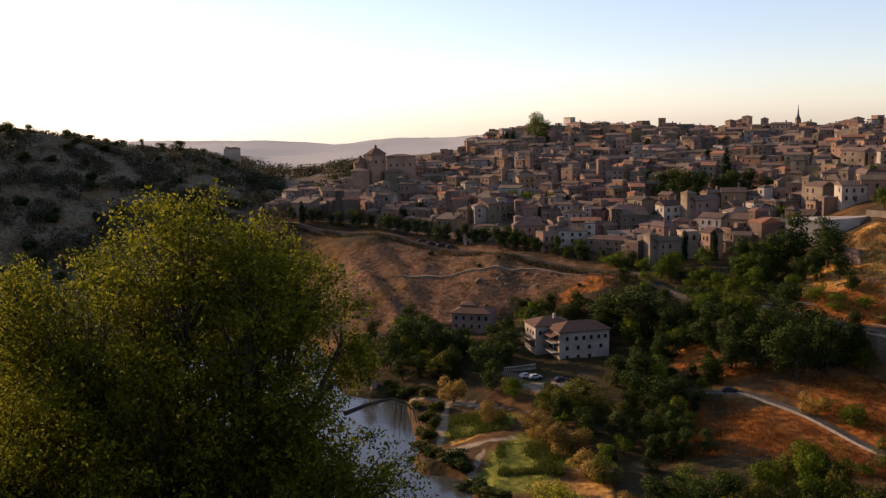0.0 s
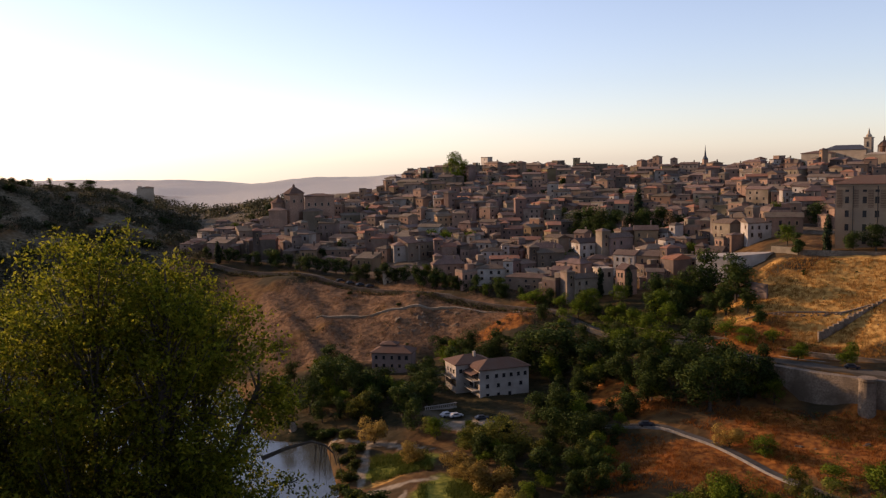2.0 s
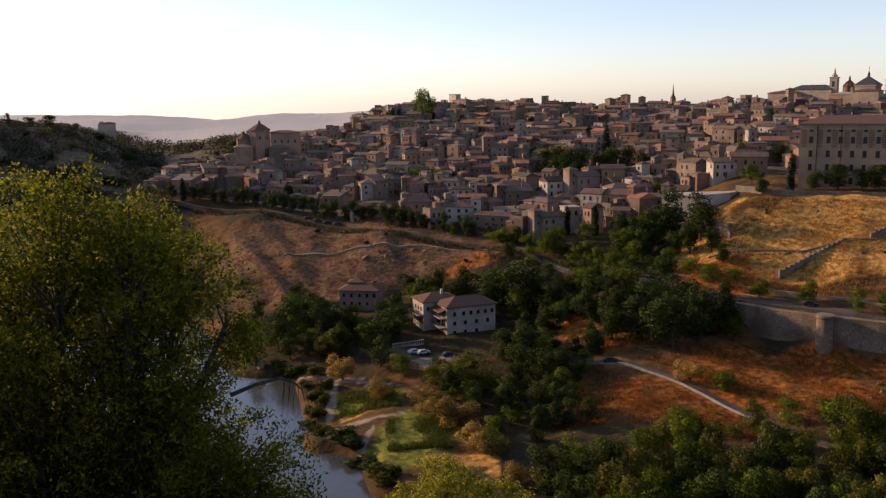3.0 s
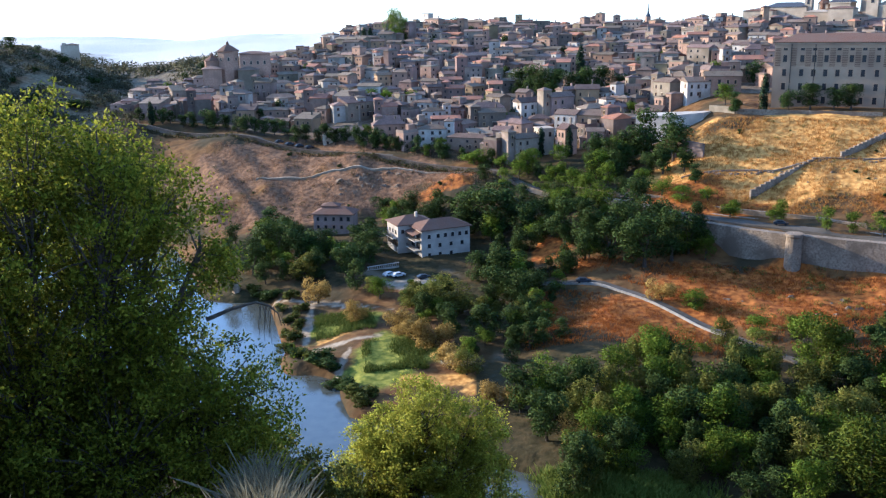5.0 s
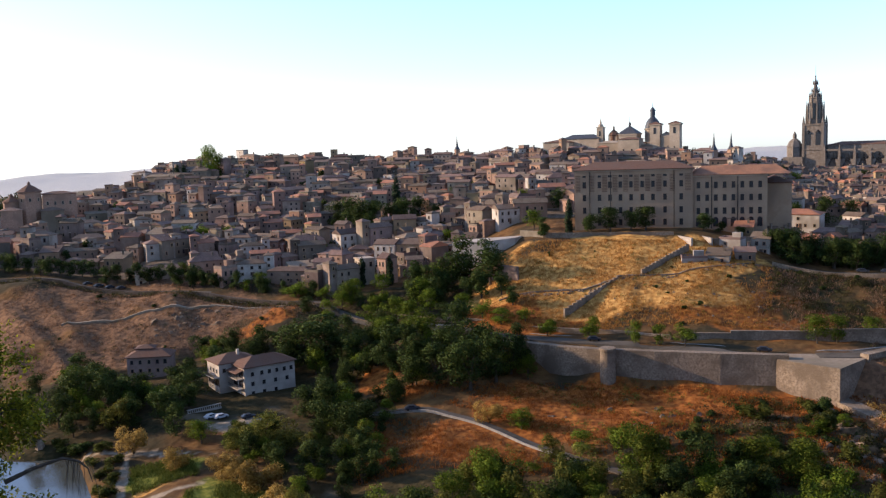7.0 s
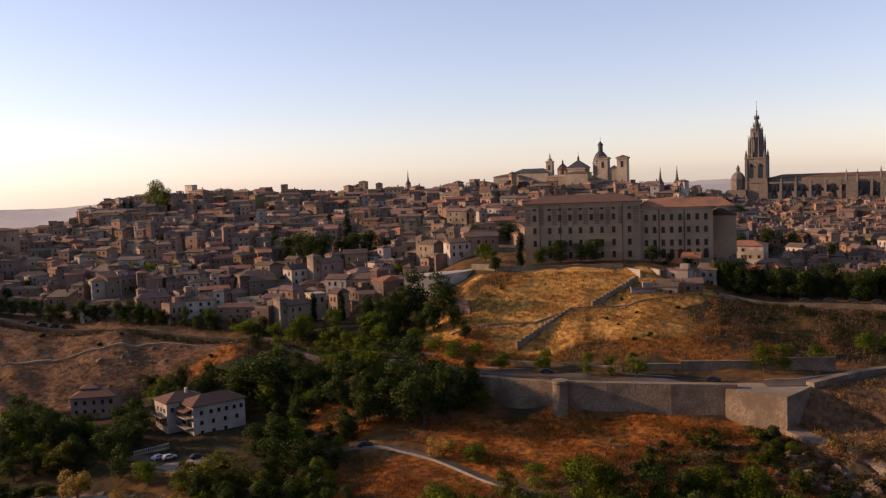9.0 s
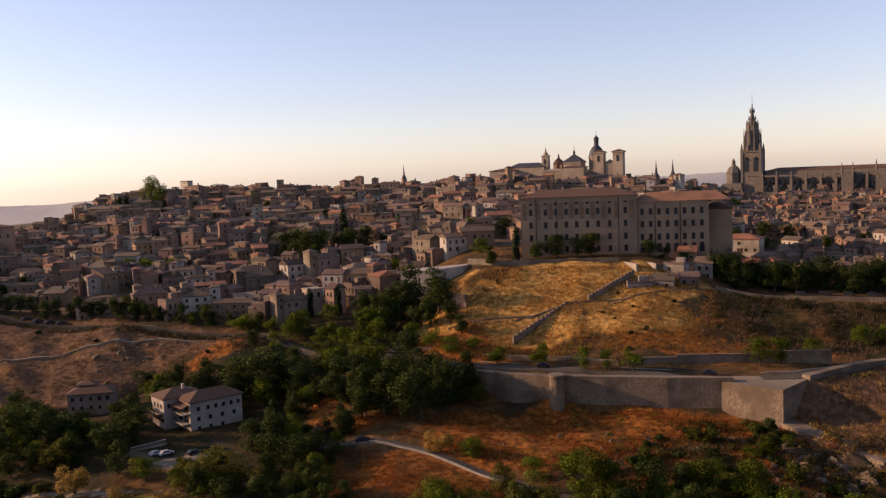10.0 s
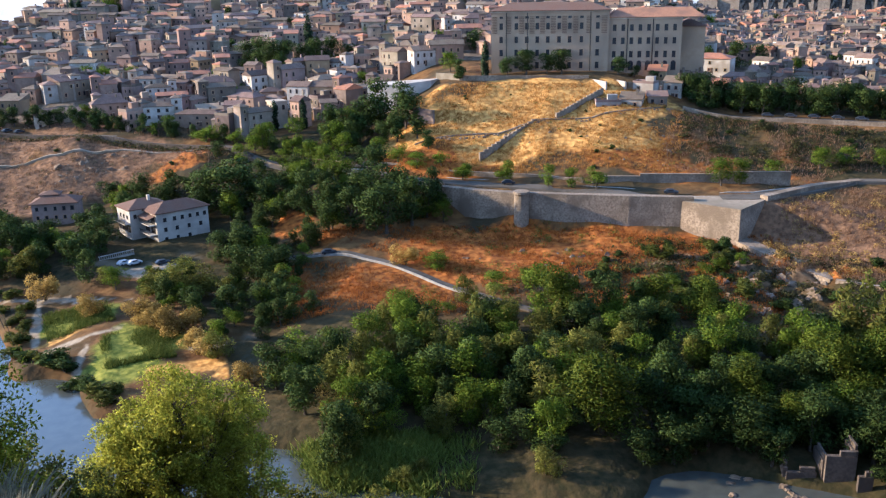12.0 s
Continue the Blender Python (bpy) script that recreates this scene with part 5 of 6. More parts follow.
def tree_proto(name, label, m, seed, style="round", leaves=1300):
    """A tree 10 m high: tapered trunk, limbs and a crown of leaf clumps in uneven lobes."""
    g = random.Random(seed)
    e = thing(name, pose(0, -300, -300), label, "tree" if name != "shrub" else "shrub")
    blobs, t = [], Solid()
    if style == "round":
        for k in range(15 if leaves < 8000 else 34):
            a, r = g.uniform(0, 6.28), g.uniform(0.6, 3.0)
            z = g.uniform(1.6, 8.4)
            r *= 1.15 - abs(z - 4.4) / 6.5
            q = g.uniform(1.1, 2.0)
            blobs.append((r * math.cos(a), r * math.sin(a), z, q, q, q * g.uniform(0.7, 0.95)))
        size, trunk = (0.15 if leaves > 8000 else 0.2 if m == LEAF_GREEN else 0.22), 2.6
    elif style == "low":
        for k in range(9):
            a, r = g.uniform(0, 6.28), g.uniform(0.5, 3.4)
            q = g.uniform(1.3, 2.3)
            blobs.append((r * math.cos(a), r * math.sin(a), g.uniform(2, 7.2), q, q, q * 1.0))
        size, trunk = (0.5 if name == "shrub" else 0.24), 1.2
    elif style == "pine":
        for k in range(20):
            z = g.uniform(2.0, 9.0)
            a, r = g.uniform(0, 6.28), g.uniform(0.6, 3.0) * (1.2 - z / 11)
            q = g.uniform(1.2, 1.9)
            blobs.append((r * math.cos(a), r * math.sin(a), z, q, q, q * 0.6))
        size, trunk = 0.25, 3
    else:
        for k in range(12):
            z = 0.8 + k * 0.78
            q = (0.95 if style == "cypress" else 1.5) * math.sin(min(1, (10.3 - z) / 5) * 1.57) + 0.15
            blobs.append((g.uniform(-0.15, 0.15), g.uniform(-0.15, 0.15), z, q, q, 0.9))
        size, trunk = 0.32, 2
    t.tube([(0, 0, -1.5), (0.05, 0, 0.6), (g.uniform(-0.3, 0.3), g.uniform(-0.2, 0.2), trunk), (g.uniform(-0.3, 0.3), 0, trunk + 2.6)], [0.36, 0.28, 0.2, 0.07], 7)
    if style in ("round", "low", "pine"):
        fork, pts, rad = (0, 0, trunk * 0.7), [(0, 0, -1.5), (0.05, 0, 0.6)], [0.36, 0.28]
        for b in blobs[:6]:
            bend = (b[0] * 0.5, b[1] * 0.5, trunk * 0.5 + b[2] * 0.45)
            pts += [fork, bend, (b[0], b[1], b[2]), bend]
            rad += [0.2, 0.09, 0.03, 0.08]
        t = Solid().tube(pts, rad, 6)
    part("trunk", t, BARK, e)
    part("crown", cloud_mesh("crown", leaf_cloud(blobs, leaves, size * 1.25, seed), m, 3), None, e)
    return e


KINDS = {
    "green": [tree_proto("tree", "leafy green tree with an uneven crown", LEAF_GREEN, s, "round", 3600) for s in (1, 2, 3)],
    "dark": [tree_proto(n, "dense dark green evergreen tree", LEAF_DARK, s, "round", 3400) for n, s in (("holm_oak", 4), ("evergreen_tree", 5), ("holm_oak", 6), ("evergreen_tree", 19))],
    "large": [tree_proto("tree", "large leafy green tree with a full rounded crown", LEAF_FULL, s, "round", 11000) for s in (23, 24)],
    "pine": [tree_proto("pine_tree", "dark green pine tree with layered crown", LEAF_DARK, s, "pine", 3400) for s in (7, 8)],
    "olive": [tree_proto("willow", "pale olive-green riverside willow", LEAF_OLIVE, s, "round", 3400) for s in (9, 10)],
    "gold": [tree_proto("tamarisk", "golden dry-leaved riverside tamarisk", LEAF_GOLD, s, "low", 3200) for s in (11, 12)],
    "cypress": [tree_proto("cypress", "tall narrow dark cypress", LEAF_CYPRESS, 13, "cypress", 1100)],
    "poplar": [tree_proto("poplar", "slim young yellow-green poplar", LEAF_OLIVE, 14, "poplar", 900)],
    "shrub": [tree_proto("shrub", "low dark green shrub on dry ground", LEAF_DARK, s, "low", 1500) for s in (15, 16)],
    "bush": [tree_proto("shrub", "olive-green shrub at the water's edge", LEAF_BUSH, s, "low", 1500) for s in (17, 18)],
}
gt = random.Random(21)


def plant(kind, az, d, h, w=None, sink=0.0, group=""):
    """Copies a tree to a place; h: its height, w: its width."""
    p = gt.choice(KINDS[kind])
    x, y = at(az, d)
    natural = {"cypress": 2.2, "poplar": 3.2}.get(kind, 8.0)
    q = copy_thing(p, pose(x, y, ground_z(x, y) - sink, 0, 0, gt.uniform(0, 360)))
    k = h / 10
    kw = k if w is None else (w / natural + 0.35 * k) / 1.35
    q.scale = (kw, kw, k)
    if group:
        tagged(q, group=group)


def trees_at(kind, rows, group="", sink=0.0):
    for i in range(0, len(rows), 4):
        plant(kind, rows[i], rows[i + 1], rows[i + 2], rows[i + 3], sink, group)


# the river park
trees_at("gold", (0.5, 252, 10.5, 7.6, 2.9, 234, 7.3, 7.9, 5.7, 224, 7.5, 8.3, 7.0, 214, 9, 9, 8.2, 212, 9, 10, 9.2, 198, 7.5, 10.2, 23.3, 236, 8, 7.8, 6.4, 220, 7, 9, 12.6, 178, 7, 9, 18.5, 160, 9, 8, 20, 158, 8, 7), "golden trees in the river park")
trees_at("olive", (-0.2, 270, 10.3, 10.7, 8.4, 235, 12.5, 13, 9.9, 234, 10, 12.5, 6.7, 240, 6.5, 10, 10.4, 194, 7.5, 9, 4.2, 252, 6, 8.7, 7.1, 244, 7, 9.9, 27.3, 212, 9, 7, 11.4, 226, 8, 8, 8.9, 246, 7, 7), "leafy trees in the river park")
trees_at("dark", (-2.1, 292, 16, 16, -0.3, 284, 15, 14, 2.4, 268, 12, 13, 4.3, 284, 9.7, 13, -2.3, 334, 8.9, 10.8, 5.0, 333, 9, 12, 12.8, 250, 15, 13, 12.3, 300, 21, 27, 11.2, 306, 17, 18, 13.5, 259, 11, 10.3, 16.9, 254, 8, 10, 16.9, 278, 16, 12.7, 19.9, 261, 13, 15), "dark trees round the riverside house")
trees_at("dark", (22.1, 256, 18, 17, 23.8, 263, 17, 16, 21.2, 284, 15, 14.8, -3.6, 284, 11.7, 13, -1.3, 315, 9.5, 14, 1.2, 300, 8, 12, 18.4, 270, 14, 12, 24.8, 268, 13, 11, 14.6, 290, 13, 13, 10.2, 300, 10, 12, 20.6, 272, 15, 13, 22.6, 272, 16, 14), "dark trees round the riverside house")
trees_at("dark", (11.2, 260, 10, 9, 12.2, 240, 12, 10, 13.8, 236, 12, 12, 15.2, 240, 10, 11, 3.4, 296, 10, 12, -0.8, 300, 12, 13, 6.2, 300, 10, 10, 8.0, 312, 10, 12, 0.4, 270, 9, 9, 11.6, 215, 9, 11, 13.6, 215, 9, 11, 14.6, 224, 8, 9), "dark trees round the riverside house")
trees_at("green", (15.8, 222, 5.5, 6, 13.9, 337, 8, 9, 19.1, 288, 11.5, 11, 24.2, 294, 6, 9.5, 27.2, 285, 5.7, 7.4, 29.9, 281, 6, 6, 25.8, 294, 6, 6, 20.4, 352, 10.6, 11, 18.3, 305, 11, 10, 15.6, 324, 7, 8.4, 25.4, 232, 6, 9, 29.3, 218, 6.5, 9), "trees on the slope")
trees_at("green", (32.5, 205, 14, 12, 16.4, 330, 9, 9, 17.5, 318, 9, 10, 16.6, 345, 8, 9, 18.6, 330, 9, 9, 19.6, 318, 9, 9, 21.8, 306, 9, 9, 23.0, 300, 8, 8, 14.8, 345, 8, 8, 4.6, 248, 7, 8, 8.0, 246, 7, 8, 6.6, 242, 6, 7), "trees on the slope")
trees_at("green", (32.8, 275, 7.9, 5.3, 34.3, 274, 6.8, 6.2, 35.9, 272, 8.4, 7, 43.6, 282, 9.5, 10, 44.7, 286, 9, 8.7, 49.2, 308, 7.2, 10, 50.6, 312, 7, 8, 27.4, 286, 5.6, 5.5, 30.2, 283, 7, 5.5, 52.6, 314, 7, 8, 46.6, 300, 6, 7), "young trees along the road")
trees_at("pine", (21.9, 336, 21, 19, 23.6, 328, 18, 16, 20.6, 334, 16, 14, 20.0, 322, 12, 9, 27.1, 352, 9, 8, 18.8, 345, 12, 9, 24.3, 316, 9, 9, 25.0, 306, 7, 8, 19.4, 334, 13, 9, 23.0, 320, 12, 10), "pines below the terrace")
trees_at("cypress", (17.7, 478, 23, 4.6, 4.2, 640, 13, 3.6, 4.6, 640, 13, 3.6, 15.3, 360, 12, 2.7, 17.1, 354, 12, 2.7, 28.7, 362, 14, 3.1, 16.4, 362, 11, 3, 6.7, 462, 10, 3, -12, 410, 14, 4, -9, 470, 12, 3), "dark cypresses")
# trees of the town
trees_at("dark", (30.1, 358, 8.3, 8.3, 31.3, 357, 11.6, 13, 33.5, 356, 11.4, 12, 32.6, 357, 9, 9, 37.0, 357, 8, 9, 28.3, 420, 12, 13, 43.9, 428, 14, 14, 45.3, 432, 12, 13, 38.0, 358, 5, 6, 39.2, 358, 5, 5), "round trees in front of the college")
trees_at("green", (26.5, 372, 9, 9, 4.4, 466, 11, 14, 5.5, 464, 10, 10, 7.1, 462, 10, 9, 11.0, 358, 8, 12, 8.8, 378, 6, 10, 6.1, 640, 28, 15, 6.6, 642, 20, 11, 12.2, 360, 7, 8, 7.0, 386, 5, 6), "green trees between the houses")
trees_at("dark", (14.7, 476, 17, 16, 16.1, 464, 16, 16, 19.2, 464, 15, 15, 17.2, 460, 15, 15, 15.4, 468, 17, 14, 18.2, 464, 16, 14, 13.9, 480, 15, 14, 20.2, 462, 12, 12, 6.9, 640, 9, 10, 10.0, 700, 12, 16, 9.2, 700, 11, 14, 24.2, 590, 9, 9), "dark grove between the houses")
for k in range(26):
    az = -9.6 + k * 0.62 + gt.uniform(-0.15, 0.15)
    plant("dark", az, float(np.interp(az, ROAD_AZ, ROAD_D)) + gt.uniform(7.5, 11), gt.uniform(7, 10.5), None, 0, "dark round trees along the town road")
for k in range(44):
    az = 41.0 + k * 0.36 + gt.uniform(-0.2, 0.2)
    plant("dark", az, float(np.interp(az, STREET_AZ, STREET_D)) + gt.uniform(5, 15), gt.uniform(9, 14), None, 0.8, "dense dark trees along the upper street")
for k in range(18):
    az = 4.5 + k * 0.7 + gt.uniform(-0.25, 0.25)
    plant(gt.choice(("dark", "dark", "green")), az, float(np.interp(az, ROAD_AZ, ROAD_D)) + gt.uniform(6, 10), gt.uniform(5, 8.5), None, 0.3, "dark round trees along the town road")
# dark-leaved kind used here to imitate the shade over the bank
trees_at("dark", (45, 155, 9, 9, 47.6, 157, 9, 10, 50, 166, 10, 10, 51.2, 162, 9, 8, 54, 158, 10, 10, 56, 156, 10, 9, 43.2, 150, 8, 9), "dark trees at the water")
# the dense dark grove round the riverside house
made = 0
while made < 82:
    az, d = gt.uniform(-6.5, 19), gt.uniform(250, 330)
    if 4.6 < az < 10.8 and d < 300 or -0.5 < az < 4 and 305 < d < 332 or d > np.interp(az, (-7, 0, 8, 14, 19), (318, 326, 328, 318, 300)) or (az < 3 and d < 272):
        continue
    made += 1
    plant(gt.choice(("dark", "dark", "dark", "green")), az, d, gt.uniform(6.5, 11), None, 0.3, "dark trees round the riverside house")
for k in range(70):
    az, d = gt.uniform(6.5, 18), gt.uniform(200, 258)
    if (az > 8.5 or d > 226) and not (17 < az and d < 236) and not (16.5 < az and d > 250) and abs(d - np.interp(az, PATH_AZ, PATH_D)) > 5:
        plant(gt.choice(("dark", "green", "olive", "dark")), az, d, gt.uniform(4.5, 8.5), None, 0.3, "trees in the river park")
for k in range(14):
    az = gt.uniform(11.5, 26)
    plant(gt.choice(("dark", "green")), az, float(np.interp(az, ROAD_AZ, ROAD_D)) - gt.uniform(7, 22), gt.uniform(6, 10), None, 0.3, "trees on the slope")
made = 0
while made < 9:
    az, d = gt.uniform(12.5, 20.5), gt.uniform(296, 344)
    if road_gap(az, d) > 6:
        made += 1
        plant("dark", az, d, gt.uniform(7, 12), None, 0.3, "trees on the slope")
made = 0
while made < 13:
    az, d = gt.uniform(13.5, 24.5), gt.uniform(256, 342)
    if road_gap(az, d) < 6 or d > np.interp(az, (13, 20, 25), (345, 338, 300)) or (az > 17 and 243 < d < 252):
        continue
    made += 1
    plant(gt.choice(("dark", "dark", "green")), az, d, gt.uniform(7, 12), None, 0.3, "trees on the slope")
# the wood by the river
made = 0
while made < 175:
    az, d = gt.uniform(13.5, 57), gt.uniform(141, 206)
    edge = float(np.interp(az, (13, 18, 22, 26, 32, 40, 46, 52, 57), (172, 186, 197, 195, 200, 208, 190, 204, 216)))
    if d > edge or (47 < az < 54 and d < 158) or (az < 17 and d < 158) or (az > 41 and d < 157) or (33.5 < az <= 40 and d < 166) or (20 < az <= 32.5 and d < 151):
        continue
    made += 1
    # right of 37 degrees and near the water, dark leaves stand for shade
    plant(gt.choice(("dark", "dark", "dark", "green") if az > 37 and d < 178 else ("green", "green", "dark", "dark", "olive")), az, d, gt.uniform(8, 13.5), None, 0.2, "leafy trees of the river wood")
# the dark leaf colour here also carries the shade along the water's edge
trees_at("dark", (50.4, 156, 13, 10, 48.2, 150, 9, 9, 46, 152, 11, 12, 54.2, 156, 12, 11, 55.5, 150, 9, 9, 44, 152, 10, 11, 41.8, 147, 10, 12, 39.8, 145, 7, 10, 34.0, 152, 9, 10, 31.8, 147, 7, 10, 29.6, 146, 6, 9, 33.2, 143, 5, 9, 42.6, 156, 12, 13), "dark trees at the water")
trees_at("olive", (49.4, 160, 10, 8, 33.0, 137, 6, 7, 22.6, 137, 4, 6, 24, 139, 3.6, 5), "leafy trees at the water")
trees_at("poplar", (51.5, 196, 17, 5, 52.6, 198, 18, 5, 53.8, 194, 17, 5, 55, 198, 18, 5, 28.0, 186, 15, 2.6, 33.5, 190, 10, 3, 35.2, 192, 9, 3, 24.4, 178, 13, 3.5, 24.9, 182, 11, 3.5), "slim poplars in the river wood")
trees_at("large", (36.8, 152, 18, 20, 46, 160, 14, 9, 49.3, 158, 11, 10, 33.7, 196, 17, 12, 40, 205, 12, 12, 43, 206, 11, 12, 52, 172, 17, 14, 54.5, 176, 18, 14, 50.5, 180, 14, 12), "large trees by the river")
# small trees in courts and gardens between the houses
made = 0
while made < 110:
    az, d = gt.uniform(-8, 55), gt.uniform(400, 660)
    if 27 < az < 42 and d < 410 or d < np.interp(az, ROAD_AZ, ROAD_D) + 25 or (az > 20 and d < 390):
        continue
    made += 1
    plant(gt.choice(("dark", "dark", "green")), az, d, gt.uniform(7, 11), gt.uniform(5, 8), 0, "trees in courts between the houses")
# scrub on the far hill
def scrub(name, spots, m, label, size, seed):
    g = random.Random(seed)
    blobs = []
    for x, y in spots:
        s = size * g.uniform(0.4, 1.3)
        blobs.append((x, y, ground_z(x, y) + s * 0.35, s, s, s * 0.75))
    return tagged(new(name, cloud_mesh(name, leaf_cloud(blobs, len(blobs) * 42, size * 0.24, seed, 0.4), m, 3)), label, "scrub", kind="stuff")


def spots_in(n, a0, a1, d0, d1, seed, clump=20.0):
    g = random.Random(seed)
    out = []
    while len(out) < n:
        az, d = g.uniform(a0, a1), g.uniform(d0, d1)
        x, y = at(az, d)
        if noise.noise((x / clump, y / clump, 11.0)) > g.uniform(-0.35, 0.25) and road_gap(az, d) > 6:
            out.append((x, y))
    return out


LEAF_SCRUB = leaf_mat("grey-green scrub leaves", (0.04, 0.044, 0.024), (0.09, 0.084, 0.046), 0.25, 0.0)
LEAF_THORN = leaf_mat("dark thorn scrub leaves", (0.025, 0.028, 0.01), (0.07, 0.065, 0.022), 0.25, 0.0)
scrub("scrub", spots_in(3600, -32, -10, 415, 690, 41), LEAF_SCRUB, "grey-green scrub over the far hill", 2.9, 41)
scrub("scrub", spots_in(160, -13, -4, 640, 800, 42, 40), LEAF_SCRUB, "grey-green woods beyond the town", 6.0, 42)
scrub("scrub", spots_in(600, 37, 56, 200, 252, 43, 9), LEAF_THORN, "low scrub on the rocks below the bastion", 1.3, 43)
# scrub thickened beyond its real cover, in place of the slope's shade
scrub("scrub", spots_in(600, 41, 57, 306, 335, 44, 9), LEAF_THORN, "low scrub on the slope below the street", 1.2, 44)
scrub("scrub", spots_in(200, -6, 14, 335, 400, 45, 9), LEAF_THORN, "low scrub on the slope below the town", 0.9, 45)
LEAF_BROOM = leaf_mat("yellow-green broom leaves", (0.06, 0.075, 0.014), (0.17, 0.155, 0.03), 0.25, 0.1)
scrub("scrub", spots_in(170, 40, 50, 214, 254, 49, 7), LEAF_THORN, "dark scrub between the rocks below the bastion", 1.3, 49)
scrub("scrub", spots_in(280, 24, 44, 208, 262, 47, 9), LEAF_BROOM, "yellow-green broom on the rust-red slope", 1.0, 47)
scrub("scrub", spots_in(260, 24, 42, 290, 344, 48, 9), LEAF_BROOM, "yellow-green broom on the golden slope", 0.7, 48)
# hedges under the town road
hedge = [at(a, float(np.interp(a, ROAD_AZ, ROAD_D)) - 6.5 + gt.uniform(-1.5, 1)) for a in np.arange(-10, 13, 0.16)]
scrub('scrub', hedge, LEAF_THORN, 'low hedge and scrub under the town road', 1.8, 46)
# shrubs at the water and on the slopes
for az, d, h in ((-0.62, 247, 3), (-0.85, 236, 2.8), (-1.3, 229, 3.2), (-1.72, 222, 3.2), (-1.0, 216, 3.4), (-0.5, 211, 3.2), (0.2, 209, 4.2), (1.0, 204, 4), (1.5, 198, 3.8), (2.1, 192, 3.6), (2.7, 187, 3.2), (-1.36, 258, 3.2), (-2.3, 264, 3.4), (-3.0, 268, 4),
                 (-1.0, 242, 2.6), (3.2, 182, 3), (0.6, 207, 2.4), (-1.7, 232, 2.6), (-1.6, 241, 2.4), (-1.9, 251, 2.8), (3.8, 186, 2.6), (-3.6, 272, 3.2)):
    plant("shrub" if h > 3.3 else "bush", az, d, h, h * 1.9, 0.3, "shrubs along the river's edge")
for k in range(150):
    zone = gt.random()
    if zone < 0.42:
        az, d, h = gt.uniform(-30, -11), gt.uniform(420, 680), gt.uniform(3, 7)
    elif zone < 0.6:
        az, d, h = gt.uniform(36, 56), gt.uniform(205, 252), gt.uniform(1.5, 4)
    elif zone < 0.75:
        az, d, h = gt.uniform(42, 56), gt.uniform(316, 334), gt.uniform(1.2, 2.6)
    elif zone < 0.87:
        az, d, h = gt.uniform(-4, 12), gt.uniform(330, 400), gt.uniform(0.8, 2.2)
    else:
        az, d, h = gt.uniform(22, 40), gt.uniform(288, 340), gt.uniform(0.7, 1.8)
    if road_gap(az, d) > 7:
        plant("shrub", az, d, h, h * 1.4, 0.2, "shrubs scattered over the slopes")
for k in range(48):
    az, d = gt.uniform(25, 47), gt.uniform(204, 250)
    if road_gap(az, d) > 7 and abs(d - np.interp(az, PATH_AZ, PATH_D)) > 5 and (az > 36 or d < 222):
        h = gt.uniform(2.2, 5.5)
        plant(gt.choice(("shrub", "bush", "green")), az, d, h, h * 1.25, 0.3, "shrubs scattered over the slopes")
trees_at("dark", (-17.3, 655, 8, 11, -16.2, 640, 10, 15, -25.7, 592, 12, 11, -18.4, 655, 9, 3.6, -24.5, 596, 7, 9, -22.6, 604, 6, 9, -20.5, 625, 6, 9, -14.8, 640, 6, 9, -19.5, 630, 7, 8), "dark trees on the far hill's crest")
for ps in KINDS.values():
    for p in ps:
        for o in list(p.children_recursive) + [p]:
            bpy.data.objects.remove(o)


# ---- dry grass on the slopes ----
def tufts(name, spots, m, label, blades, size, seed, wide=0.09):
    """Tufts of bent blades standing on the ground."""
    g = np.random.RandomState(seed)
    base = np.array([(x, y, ground_z(x, y)) for x, y in spots])
    base = np.repeat(base, blades, 0) + np.concatenate([g.normal(size=(len(spots) * blades, 2)) * size * 0.45, np.zeros((len(spots) * blades, 1))], 1)
    n = len(base)
    lean = np.concatenate([g.normal(size=(n, 2)) * 0.5, np.ones((n, 1))], 1) * size * (0.5 + g.rand(n))[:, None]
    side = np.concatenate([g.normal(size=(n, 2)), np.zeros((n, 1))], 1)
    side *= (wide * size / np.linalg.norm(side, axis=1))[:, None]
    low = np.array((0, 0, 0.25))
    q = np.stack([base - low - side, base - low + side, base + lean * 0.75 + side * 0.7, base + lean - side * 0.3], 1).reshape(-1, 3)
    return tagged(new(name, cloud_mesh(name, q, m)), label, "grass", kind="stuff")


def strew(n, a0, a1, d0, d1, seed):
    g = random.Random(seed)
    out = []
    while len(out) < n:
        az, d = g.uniform(a0, a1), g.uniform(d0, d1)
        if road_gap(az, d) > 6:
            x, y = at(az, d)
            if noise.noise((x / 11, y / 11, 5.0)) > g.uniform(-0.5, 0.3):
                out.append((x, y))
    return out


LEAF_STRAW = leaf_mat("straw-yellow leaves", (0.2, 0.125, 0.03), (0.4, 0.27, 0.08), 0.3, 0.0)
GRASS_RED = leaf_mat("rust-red dry stalks", (0.15, 0.042, 0.009), (0.34, 0.13, 0.024), 0.3, 0.1)
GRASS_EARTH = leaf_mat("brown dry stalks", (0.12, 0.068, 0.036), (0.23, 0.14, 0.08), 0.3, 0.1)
GRASS_GOLD = leaf_mat("golden dry stalks", (0.22, 0.09, 0.016), (0.42, 0.22, 0.05), 0.3, 0.1)
tufts("dry_grass", strew(6000, 23, 41, 288, 346, 1), GRASS_GOLD, "golden dry grass tufts on the slope", 5, 0.7, 1)
tufts("dry_grass", strew(9000, 14, 48, 205, 262, 2), GRASS_RED, "rust-red dry grass tufts on the slope", 6, 0.6, 2)
tufts("dry_grass", strew(5000, -6, 14, 335, 420, 3), GRASS_EARTH, "rust-red dry grass tufts below the town", 5, 0.7, 3)
